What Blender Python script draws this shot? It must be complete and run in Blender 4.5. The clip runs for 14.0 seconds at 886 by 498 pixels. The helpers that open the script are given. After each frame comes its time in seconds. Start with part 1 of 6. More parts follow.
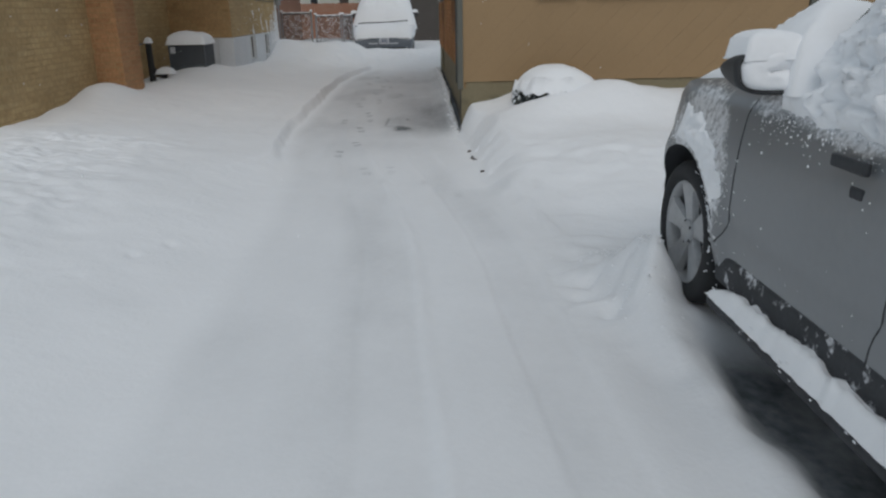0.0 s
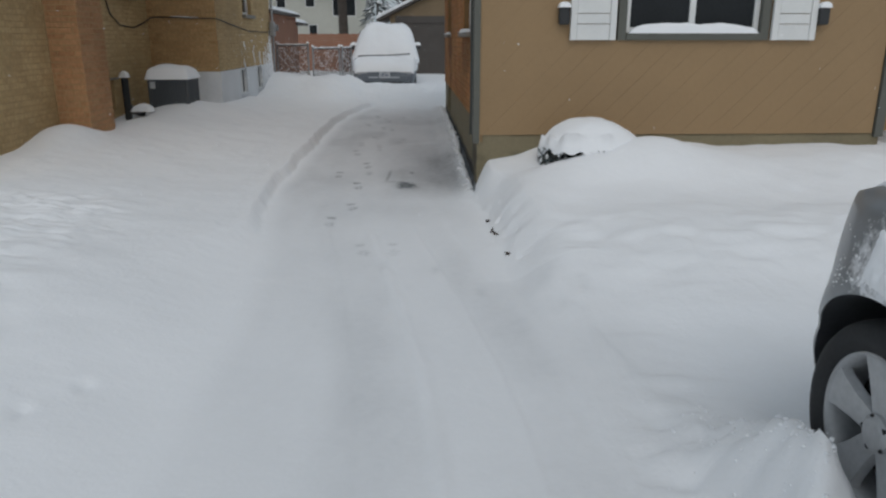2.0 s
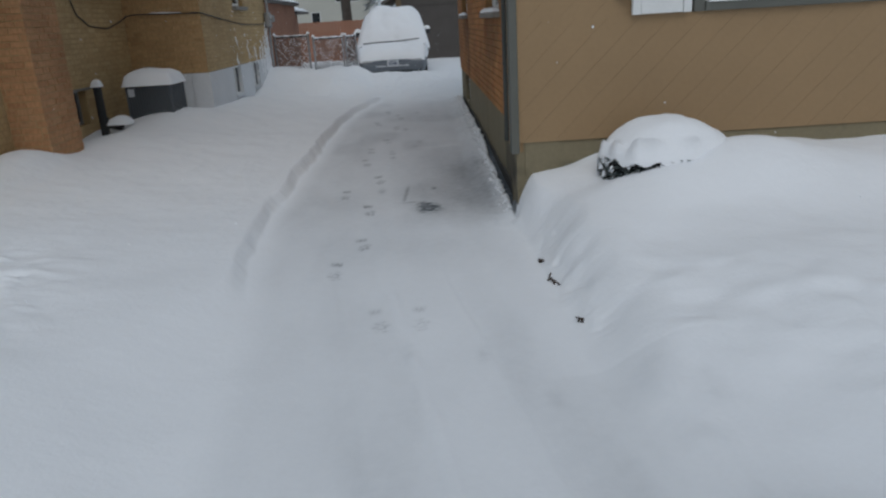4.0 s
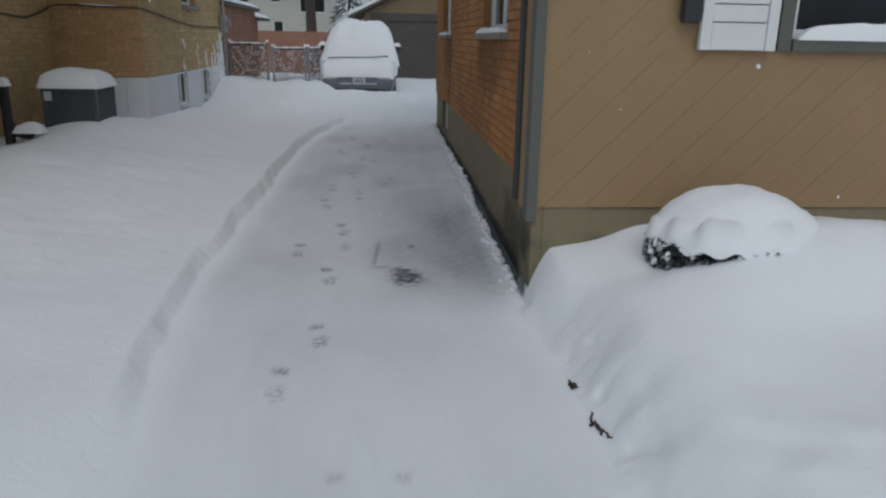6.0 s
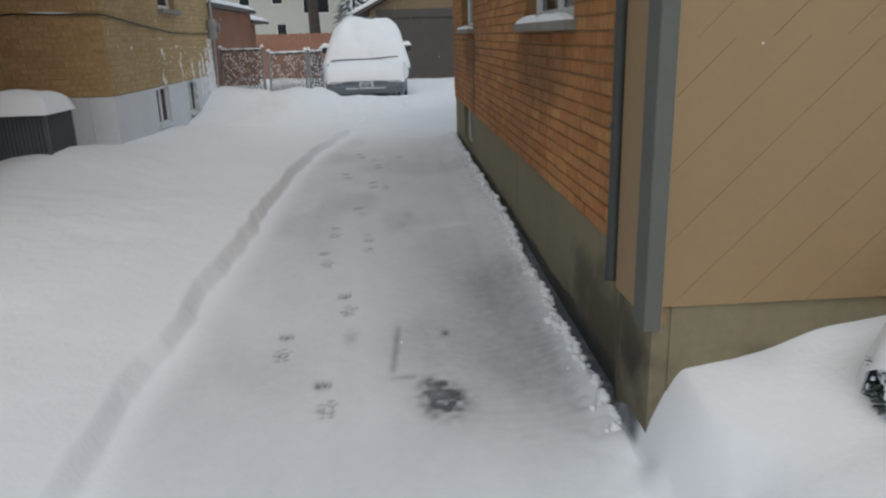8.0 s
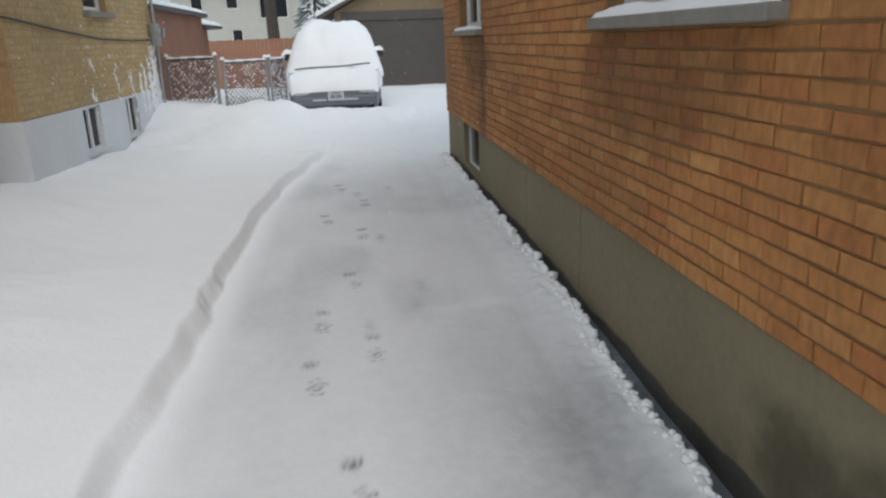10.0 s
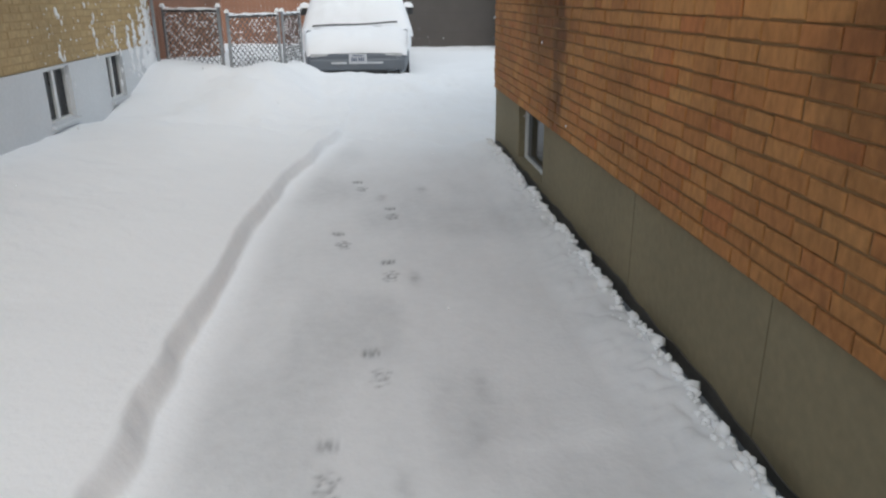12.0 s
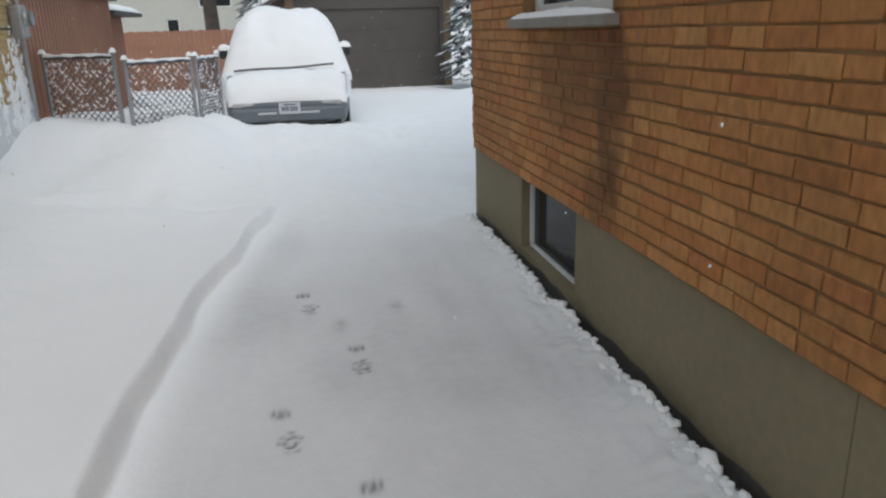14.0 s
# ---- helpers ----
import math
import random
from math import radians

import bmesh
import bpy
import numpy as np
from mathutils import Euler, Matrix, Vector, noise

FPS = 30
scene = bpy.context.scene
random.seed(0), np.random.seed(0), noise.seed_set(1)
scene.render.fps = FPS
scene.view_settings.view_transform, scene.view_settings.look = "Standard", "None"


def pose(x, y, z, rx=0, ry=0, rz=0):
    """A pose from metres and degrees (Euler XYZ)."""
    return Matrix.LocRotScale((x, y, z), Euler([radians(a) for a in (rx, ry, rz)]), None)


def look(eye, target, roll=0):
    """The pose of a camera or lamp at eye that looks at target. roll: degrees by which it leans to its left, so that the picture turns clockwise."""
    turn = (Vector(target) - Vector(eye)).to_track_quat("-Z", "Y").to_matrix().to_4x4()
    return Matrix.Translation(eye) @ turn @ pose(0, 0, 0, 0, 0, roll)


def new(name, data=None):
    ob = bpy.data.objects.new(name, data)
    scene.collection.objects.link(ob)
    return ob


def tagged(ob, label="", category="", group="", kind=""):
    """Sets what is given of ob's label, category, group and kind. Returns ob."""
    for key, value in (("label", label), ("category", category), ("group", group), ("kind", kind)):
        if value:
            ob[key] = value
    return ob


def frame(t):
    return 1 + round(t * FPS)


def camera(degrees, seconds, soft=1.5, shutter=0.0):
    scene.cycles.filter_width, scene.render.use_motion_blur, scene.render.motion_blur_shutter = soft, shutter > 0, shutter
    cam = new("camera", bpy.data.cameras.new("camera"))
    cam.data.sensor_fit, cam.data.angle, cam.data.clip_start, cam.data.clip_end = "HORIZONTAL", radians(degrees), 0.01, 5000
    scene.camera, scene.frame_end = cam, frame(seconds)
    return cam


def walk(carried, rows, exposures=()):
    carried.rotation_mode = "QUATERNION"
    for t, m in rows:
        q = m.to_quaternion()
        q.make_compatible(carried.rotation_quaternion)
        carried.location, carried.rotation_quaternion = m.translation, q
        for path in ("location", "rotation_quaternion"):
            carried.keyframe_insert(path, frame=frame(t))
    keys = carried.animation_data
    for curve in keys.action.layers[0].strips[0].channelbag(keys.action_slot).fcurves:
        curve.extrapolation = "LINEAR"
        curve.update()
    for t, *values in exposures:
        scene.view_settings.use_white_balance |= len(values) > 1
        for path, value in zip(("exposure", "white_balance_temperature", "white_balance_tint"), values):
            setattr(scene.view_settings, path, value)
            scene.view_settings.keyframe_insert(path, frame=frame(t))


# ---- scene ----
cam = camera(63.0, 14.0, 2.3)
PATH = [
    (0, (-0.588, -8.529, 1.344), (-0.524, -6.632, 0.713), -1.0),
    (0.5, (-0.591, -8.097, 1.417), (-0.559, -6.189, 0.818), 1.4),
    (1, (-0.711, -7.833, 1.468), (-0.659, -5.901, 0.956), -2.3),
    (1.5, (-0.63, -7.379, 1.437), (-0.609, -5.448, 0.916), -2.0),
    (2, (-0.675, -7.124, 1.447), (-0.598, -5.206, 0.888), -0.0),
    (2.5, (-0.715, -6.736, 1.444), (-0.6, -4.831, 0.849), -1.1),
    (3, (-0.7, -6.344, 1.455), (-0.675, -4.447, 0.823), -3.0),
    (5.5, (-0.894, -4.398, 1.498), (-0.852, -2.478, 0.941), -3.8),
    (6, (-0.919, -4.043, 1.463), (-0.754, -2.13, 0.905), 1.1),
    (6.5, (-0.923, -3.646, 1.482), (-0.707, -1.74, 0.916), -0.6),
    (7, (-0.876, -3.223, 1.467), (-0.73, -1.318, 0.873), -1.6),
    (7.5, (-0.924, -2.817, 1.46), (-0.676, -0.923, 0.868), -1.0),
    (8, (-0.925, -2.298, 1.462), (-0.805, -0.385, 0.894), -1.6),
    (8.5, (-1.011, -1.856, 1.448), (-0.853, 0.056, 0.885), 1.1),
    (9, (-1.133, -1.394, 1.461), (-0.933, 0.509, 0.879), -0.3),
    (11.5, (-1.183, 0.752, 1.46), (-0.981, 2.672, 0.941), -3.7),
    (12, (-1.213, 1.192, 1.475), (-1.041, 3.07, 0.81), -0.4),
    (12.5, (-1.339, 1.621, 1.516), (-1.072, 3.461, 0.782), -0.2),
    (13, (-1.349, 2.122, 1.5), (-1.238, 3.989, 0.791), -2.6),
    (13.5, (-1.33, 2.61, 1.482), (-0.952, 4.453, 0.803), 2.3),
    (14, (-1.298, 3.04, 1.47), (-0.947, 4.922, 0.89), -1.6),
]
walk(cam, [(t, look(e, a, r)) for t, e, a, r in PATH],
     [(0.0, -0.36, 6400, 10), (2.0, -0.34, 6350, 10), (3.0, -0.46, 6150, 10), (5.5, -0.46, 6050, 10), (7.0, -0.28, 6250, 10),
      (9.0, 0.20, 6400, 10), (11.5, 0.44, 6400, 10), (13.0, 0.44, 6400, 10), (14.0, 0.34, 6400, 10)])

# ---- world and light ----
world = bpy.data.worlds.new("overcast_sky")
scene.world = world
world.use_nodes = True
wn = world.node_tree
wn.nodes.clear()
sky = wn.nodes.new("ShaderNodeTexSky")
sky.sky_type = "NISHITA"
sky.sun_disc = False
sky.sun_elevation = radians(38)
sky.sun_rotation = radians(174)
sky.dust_density = 4.0
sky.air_density = 1.0
grey = wn.nodes.new("ShaderNodeMix")
grey.data_type = "RGBA"
grey.inputs["Factor"].default_value = 0.72
grey.inputs["B"].default_value = (6.05, 6.9, 7.45, 1)
wback = wn.nodes.new("ShaderNodeBackground")
wback.inputs["Strength"].default_value = 0.085
wout = wn.nodes.new("ShaderNodeOutputWorld")
wn.links.new(sky.outputs["Color"], grey.inputs["A"])
wn.links.new(grey.outputs["Result"], wback.inputs["Color"])
wn.links.new(wback.outputs["Background"], wout.inputs["Surface"])

sun_data = bpy.data.lights.new("sun", "SUN")
sun_data.energy = 0.7
sun_data.angle = radians(40)
sun_data.color = (1.0, 0.97, 0.93)
sun = new("sun", sun_data)
sun.matrix_world = look((1.5, -15, 22), (0, 0, 0))


# ---- materials ----
def surface(name, base, rough=0.7, metal=0.0, vary=0.12, scale=3.0, fine=60.0, bump=0.15, depth=0.004, tint=None, island=0.0, coat=0.0):
    """A surface with colour variation at two scales and a fine relief."""
    m = bpy.data.materials.new(name)
    m.use_nodes = True
    nt = m.node_tree
    bsdf = nt.nodes["Principled BSDF"]
    geo = nt.nodes.new("ShaderNodeNewGeometry")
    big = nt.nodes.new("ShaderNodeTexNoise")
    big.inputs["Scale"].default_value = scale
    big.inputs["Detail"].default_value = 4
    small = nt.nodes.new("ShaderNodeTexNoise")
    small.inputs["Scale"].default_value = fine
    small.inputs["Detail"].default_value = 3
    nt.links.new(geo.outputs["Position"], big.inputs["Vector"])
    nt.links.new(geo.outputs["Position"], small.inputs["Vector"])
    mixf = nt.nodes.new("ShaderNodeMath")
    mixf.operation = "MULTIPLY_ADD"
    nt.links.new(small.outputs["Fac"], mixf.inputs[0])
    mixf.inputs[1].default_value = 0.4
    half = nt.nodes.new("ShaderNodeMath")
    half.operation = "MULTIPLY"
    nt.links.new(big.outputs["Fac"], half.inputs[0])
    half.inputs[1].default_value = 0.6
    nt.links.new(half.outputs[0], mixf.inputs[2])
    ramp = nt.nodes.new("ShaderNodeValToRGB")
    a = [c * (1 - vary) for c in base]
    b = [min(1, c * (1 + vary)) for c in (tint or base)]
    ramp.color_ramp.elements[0].color = (*a, 1)
    ramp.color_ramp.elements[1].color = (*b, 1)
    ramp.color_ramp.elements[0].position = 0.3
    ramp.color_ramp.elements[1].position = 0.7
    nt.links.new(mixf.outputs[0], ramp.inputs["Fac"])
    nt.links.new(ramp.outputs["Color"], bsdf.inputs["Base Color"])
    bsdf.inputs["Roughness"].default_value = rough
    bsdf.inputs["Metallic"].default_value = metal
    bsdf.inputs["Coat Weight"].default_value = coat
    if bump:
        bn = nt.nodes.new("ShaderNodeBump")
        bn.inputs["Strength"].default_value = bump
        bn.inputs["Distance"].default_value = depth
        nt.links.new(mixf.outputs[0], bn.inputs["Height"])
        nt.links.new(bn.outputs["Normal"], bsdf.inputs["Normal"])
    return m


def stain_mask(nt, stains, amount):
    """Soot and mildew patches: (y, z, half length, half height) each, with a torn outline. Gives a factor, 1 where clean."""
    geo = nt.nodes.new("ShaderNodeNewGeometry")
    sep = nt.nodes.new("ShaderNodeSeparateXYZ")
    nt.links.new(geo.outputs["Position"], sep.inputs[0])
    nz = nt.nodes.new("ShaderNodeTexNoise")
    nz.inputs["Scale"].default_value = 4.5
    nz.inputs["Detail"].default_value = 5
    nt.links.new(geo.outputs["Position"], nz.inputs["Vector"])

    def op(kind, a, b):
        n = nt.nodes.new("ShaderNodeMath")
        n.operation = kind
        for k, v in enumerate((a, b)):
            if isinstance(v, (int, float)):
                n.inputs[k].default_value = v
            else:
                nt.links.new(v, n.inputs[k])
        return n.outputs[0]

    total = None
    for y, z, ry, rz in stains:
        u = op("DIVIDE", op("SUBTRACT", sep.outputs["Y"], y), ry)
        v = op("DIVIDE", op("SUBTRACT", sep.outputs["Z"], z), rz)
        d = op("ADD", op("MULTIPLY", u, u), op("MULTIPLY", v, v))
        d = op("ADD", d, op("MULTIPLY", op("SUBTRACT", nz.outputs["Fac"], 0.5), 2.2))
        mr = nt.nodes.new("ShaderNodeMapRange")
        mr.interpolation_type = "SMOOTHSTEP"
        mr.inputs["From Min"].default_value = 0.2
        mr.inputs["From Max"].default_value = 1.4
        mr.inputs["To Min"].default_value = amount
        mr.inputs["To Max"].default_value = 1.0
        nt.links.new(d, mr.inputs["Value"])
        total = mr.outputs["Result"] if total is None else op("MULTIPLY", total, mr.outputs["Result"])
    return total


def brick_material(name, shades, rand="object", fine=90.0, stains=()):
    """Fired clay: each brick its own shade, with streaks and pits."""
    m = surface(name, shades[0], rough=0.88, vary=0.0, bump=0.5, depth=0.004, scale=9, fine=fine)
    nt = m.node_tree
    bsdf = nt.nodes["Principled BSDF"]
    if rand == "object":
        src = nt.nodes.new("ShaderNodeObjectInfo").outputs["Random"]
    else:
        src = nt.nodes.new("ShaderNodeNewGeometry").outputs["Random Per Island"]
    ramp = nt.nodes.new("ShaderNodeValToRGB")
    ramp.color_ramp.interpolation = "LINEAR"
    els = ramp.color_ramp.elements
    while len(els) < len(shades):
        els.new(0.5)
    for i, s in enumerate(shades):
        els[i].position = i / (len(shades) - 1)
        els[i].color = (*s, 1)
    nt.links.new(src, ramp.inputs["Fac"])
    geo = nt.nodes.new("ShaderNodeNewGeometry")
    mp = nt.nodes.new("ShaderNodeMapping")
    mp.inputs["Scale"].default_value = (34, 34, 17)
    nz = nt.nodes.new("ShaderNodeTexNoise")
    nz.inputs["Scale"].default_value = 1.0
    nz.inputs["Detail"].default_value = 5
    nt.links.new(geo.outputs["Position"], mp.inputs["Vector"])
    nt.links.new(mp.outputs["Vector"], nz.inputs["Vector"])
    big = nt.nodes.new("ShaderNodeTexNoise")
    big.inputs["Scale"].default_value = 0.9
    big.inputs["Detail"].default_value = 3
    nt.links.new(geo.outputs["Position"], big.inputs["Vector"])
    add = nt.nodes.new("ShaderNodeMath")
    add.operation = "ADD"
    nt.links.new(nz.outputs["Fac"], add.inputs[0])
    nt.links.new(big.outputs["Fac"], add.inputs[1])
    mr = nt.nodes.new("ShaderNodeMapRange")
    mr.inputs["From Min"].default_value = 0.65
    mr.inputs["From Max"].default_value = 1.35
    mr.inputs["To Min"].default_value = 0.70
    mr.inputs["To Max"].default_value = 1.36
    nt.links.new(add.outputs[0], mr.inputs["Value"])
    mul = nt.nodes.new("ShaderNodeMix")
    mul.data_type = "RGBA"
    mul.blend_type = "MULTIPLY"
    mul.inputs["Factor"].default_value = 1.0
    nt.links.new(ramp.outputs["Color"], mul.inputs["A"])
    if stains:
        clean = nt.nodes.new("ShaderNodeMath")
        clean.operation = "MULTIPLY"
        nt.links.new(mr.outputs["Result"], clean.inputs[0])
        nt.links.new(stain_mask(nt, stains, 0.62), clean.inputs[1])
        nt.links.new(clean.outputs[0], mul.inputs["B"])
    else:
        nt.links.new(mr.outputs["Result"], mul.inputs["B"])
    nt.links.new(mul.outputs["Result"], bsdf.inputs["Base Color"])
    return m


def snow_material(name, ground=False):
    m = surface(name, (0.915, 0.93, 0.95), rough=0.75, vary=0.02, scale=1.3, fine=45, bump=0.35, depth=0.012)
    nt = m.node_tree
    bsdf = nt.nodes["Principled BSDF"]
    bsdf.inputs["Specular IOR Level"].default_value = 0.25
    if ground:
        # where the packed snow is thin the wet concrete shows through it; the same mix darkens the SUV's footprint
        ramp = next(n for n in nt.nodes if n.type == "VALTORGB")
        thin = nt.nodes.new("ShaderNodeAttribute")
        thin.attribute_name = "thin"
        geo = nt.nodes.new("ShaderNodeNewGeometry")
        mp = nt.nodes.new("ShaderNodeMapping")
        mp.inputs["Scale"].default_value = (2.6, 1.2, 1.0)
        nz = nt.nodes.new("ShaderNodeTexNoise")
        nz.inputs["Scale"].default_value = 1.0
        nz.inputs["Detail"].default_value = 6
        nz.inputs["Roughness"].default_value = 0.6
        nt.links.new(geo.outputs["Position"], mp.inputs["Vector"])
        nt.links.new(mp.outputs["Vector"], nz.inputs["Vector"])
        mr = nt.nodes.new("ShaderNodeMapRange")
        mr.inputs["From Min"].default_value = 0.2
        mr.inputs["From Max"].default_value = 0.8
        mr.inputs["To Min"].default_value = 0.65
        mr.inputs["To Max"].default_value = 1.35
        nt.links.new(nz.outputs["Fac"], mr.inputs["Value"])
        grit = nt.nodes.new("ShaderNodeTexNoise")
        grit.inputs["Scale"].default_value = 16.0
        grit.inputs["Detail"].default_value = 4
        nt.links.new(geo.outputs["Position"], grit.inputs["Vector"])
        gr = nt.nodes.new("ShaderNodeMapRange")
        gr.inputs["From Min"].default_value = 0.3
        gr.inputs["From Max"].default_value = 0.7
        gr.inputs["To Min"].default_value = 0.9
        gr.inputs["To Max"].default_value = 1.1
        nt.links.new(grit.outputs["Fac"], gr.inputs["Value"])
        both = nt.nodes.new("ShaderNodeMath")
        both.operation = "MULTIPLY"
        nt.links.new(mr.outputs["Result"], both.inputs[0])
        nt.links.new(gr.outputs["Result"], both.inputs[1])
        mul = nt.nodes.new("ShaderNodeMath")
        mul.operation = "MULTIPLY"
        mul.use_clamp = True
        nt.links.new(thin.outputs["Fac"], mul.inputs[0])
        nt.links.new(both.outputs[0], mul.inputs[1])
        mix = nt.nodes.new("ShaderNodeMix")
        mix.data_type = "RGBA"
        mix.inputs["B"].default_value = (0.118, 0.132, 0.145, 1)
        nt.links.new(mul.outputs[0], mix.inputs["Factor"])
        nt.links.new(ramp.outputs["Color"], mix.inputs["A"])
        nt.links.new(mix.outputs["Result"], bsdf.inputs["Base Color"])
    return m


SNOW = snow_material("snow")
GROUND_SNOW = snow_material("ground_snow", True)
# broader lumps in the relief of the lying snow
gsn = GROUND_SNOW.node_tree
glump = gsn.nodes.new("ShaderNodeTexNoise")
glump.inputs["Scale"].default_value = 4.5
glump.inputs["Detail"].default_value = 5
glump.inputs["Roughness"].default_value = 0.55
ggeo = gsn.nodes.new("ShaderNodeNewGeometry")
gsn.links.new(ggeo.outputs["Position"], glump.inputs["Vector"])
gthin = next(n for n in gsn.nodes if n.type == "ATTRIBUTE")
gfac = gsn.nodes.new("ShaderNodeMapRange")
gfac.inputs["From Max"].default_value = 0.12
gfac.inputs["To Min"].default_value = 0.5
gfac.inputs["To Max"].default_value = 0.12
gsn.links.new(gthin.outputs["Fac"], gfac.inputs["Value"])
gb = next(n for n in gsn.nodes if n.type == "BUMP")
gb2 = gsn.nodes.new("ShaderNodeBump")
gb2.inputs["Distance"].default_value = 0.03
gsn.links.new(gfac.outputs["Result"], gb2.inputs["Strength"])
gsn.links.new(glump.outputs["Fac"], gb2.inputs["Height"])
gsn.links.new(gb.outputs["Normal"], gb2.inputs["Normal"])
gsn.links.new(gb2.outputs["Normal"], gsn.nodes["Principled BSDF"].inputs["Normal"])
TAN = surface("tan_painted_siding", (0.315, 0.208, 0.106), rough=0.62, vary=0.07, scale=1.6, fine=35, bump=0.12)
TAN_GROOVE = surface("tan_groove", (0.285, 0.188, 0.095), rough=0.8, vary=0.1)
TRIM_GREY = surface("grey_green_trim_paint", (0.118, 0.121, 0.105), rough=0.75, vary=0.1, scale=4, fine=50, bump=0.1)
TRIM_BROWN = surface("tan_trim_paint", (0.36, 0.27, 0.155), rough=0.6, vary=0.08, bump=0.1)
WHITE_PAINT = surface("white_shutter_paint", (0.74, 0.75, 0.74), rough=0.5, vary=0.06, scale=6, fine=60, bump=0.1)
OLIVE_FOUNDATION = surface("olive_painted_foundation", (0.22, 0.186, 0.115), rough=0.85, vary=0.16, scale=1.1, fine=25, bump=0.25)
ofn = OLIVE_FOUNDATION.node_tree
ofm = ofn.nodes.new("ShaderNodeMix")
ofm.data_type = "RGBA"
ofm.blend_type = "MULTIPLY"
ofm.inputs["Factor"].default_value = 1.0
ofn.links.new(next(n for n in ofn.nodes if n.type == "VALTORGB").outputs["Color"], ofm.inputs["A"])
ofn.links.new(stain_mask(ofn, ((0.75, 0.12, 0.75, 0.34), (0.3, 0.3, 0.25, 0.2)), 0.42), ofm.inputs["B"])
ofn.links.new(ofm.outputs["Result"], ofn.nodes["Principled BSDF"].inputs["Base Color"])
JOINT = surface("olive_joint_filler", (0.155, 0.13, 0.08), rough=0.9, vary=0.15, scale=8)
FOOT_BAND = surface("dark_foundation_foot", (0.075, 0.07, 0.062), rough=0.6, vary=0.3, scale=5, fine=40)
MORTAR = surface("brown_mortar", (0.245, 0.142, 0.062), rough=0.95, vary=0.2, scale=5, fine=120, bump=0.4)
SOOT = ((6.5, 1.28, 0.75, 0.30), (5.98, 1.15, 0.16, 0.42), (6.05, 0.75, 0.20, 0.25), (2.35, 1.28, 0.8, 0.30))
CLAY = [(0.35, 0.1506, 0.0449), (0.4112, 0.1914, 0.0605), (0.3296, 0.1349, 0.0408), (0.4316, 0.2118, 0.0707), (0.3704, 0.1642, 0.0503), (0.3636, 0.1349, 0.0435), (0.3908, 0.1812, 0.0571), (0.3228, 0.1302, 0.0401)]
BRICK = brick_material("orange_brick", CLAY, stains=SOOT)
BRICK_FAR = brick_material("orange_brick_field", CLAY, "island", stains=SOOT)
YELLOW_BRICK = brick_material("buff_brick", [(0.426, 0.302, 0.149), (0.446, 0.322, 0.164), (0.396, 0.277, 0.134), (0.465, 0.342, 0.178)], "island")
RED_BRICK = brick_material("brown_red_brick", [(0.396, 0.209, 0.099), (0.429, 0.237, 0.116), (0.363, 0.187, 0.088), (0.418, 0.242, 0.121)], "island")
BROWN_BRICK = brick_material("brown_brick", [(0.396, 0.248, 0.116), (0.429, 0.275, 0.132), (0.352, 0.215, 0.099), (0.451, 0.292, 0.143)], "island")
YELLOW_MORTAR = surface("buff_mortar", (0.385, 0.27, 0.132), rough=0.95, vary=0.2, fine=120)
CONCRETE = surface("grey_painted_foundation", (0.66, 0.68, 0.70), rough=0.85, vary=0.08, scale=1.5, fine=30)
DARK_GLASS = surface("dark_window_glass", (0.026, 0.029, 0.032), rough=0.08, vary=0.2, bump=0)
DARK_GLASS.node_tree.nodes["Principled BSDF"].inputs["Specular IOR Level"].default_value = 0.12
SPOUT_GREY = surface("dark_grey_spout", (0.055, 0.06, 0.055), rough=0.55, vary=0.15, scale=8)
BLACK = surface("black_plastic", (0.03, 0.032, 0.034), rough=0.55, vary=0.2, fine=80)
STONE_SILL = surface("grey_stone_sill", (0.24, 0.225, 0.20), rough=0.8, vary=0.15, scale=8)
GALV = surface("galvanised_steel", (0.36, 0.37, 0.38), rough=0.45, metal=0.7, vary=0.15, scale=12)
DARK_STEEL = surface("dark_fence_steel", (0.09, 0.092, 0.095), rough=0.5, metal=0.5, vary=0.2)
RED_FENCE = surface("red_stained_fence", (0.33, 0.165, 0.105), rough=0.8, vary=0.2, scale=2, fine=30)
GARAGE_DOOR = surface("dark_brown_garage_door", (0.085, 0.075, 0.068), rough=0.6, vary=0.12)
GARAGE_WALL = surface("tan_gable_board", (0.22, 0.16, 0.095), rough=0.75, vary=0.12)
CREAM = surface("cream_stucco", (0.50, 0.495, 0.44), rough=0.9, vary=0.05)
AC_GREY = surface("dark_grey_enamel", (0.085, 0.095, 0.105), rough=0.5, vary=0.15)
LEAF = surface("evergreen_leaf", (0.105, 0.13, 0.135), rough=0.6, vary=0.4, scale=20, fine=90, tint=(0.13, 0.15, 0.145))
BARK = surface("dark_bark", (0.075, 0.062, 0.052), rough=0.95, vary=0.3, scale=6, fine=40, bump=0.6)


# ---- mesh helpers ----
def part(name, bm, material, parent=None, label="", smooth=False):
    me = bpy.data.meshes.new(name)
    bm.normal_update()
    bm.to_mesh(me)
    bm.free()
    me.materials.append(material)
    if smooth:
        me.polygons.foreach_set("use_smooth", [True] * len(me.polygons))
    ob = new(name, me)
    if parent is not None:
        ob.parent = parent
    if label:
        ob["label"] = label
    return ob


def mesh_part(name, verts, faces, material, parent=None, smooth=False, label=""):
    me = bpy.data.meshes.new(name)
    me.from_pydata(verts, [], faces)
    me.materials.append(material)
    if smooth:
        me.polygons.foreach_set("use_smooth", [True] * len(me.polygons))
    ob = new(name, me)
    if parent is not None:
        ob.parent = parent
    if label:
        ob["label"] = label
    return ob


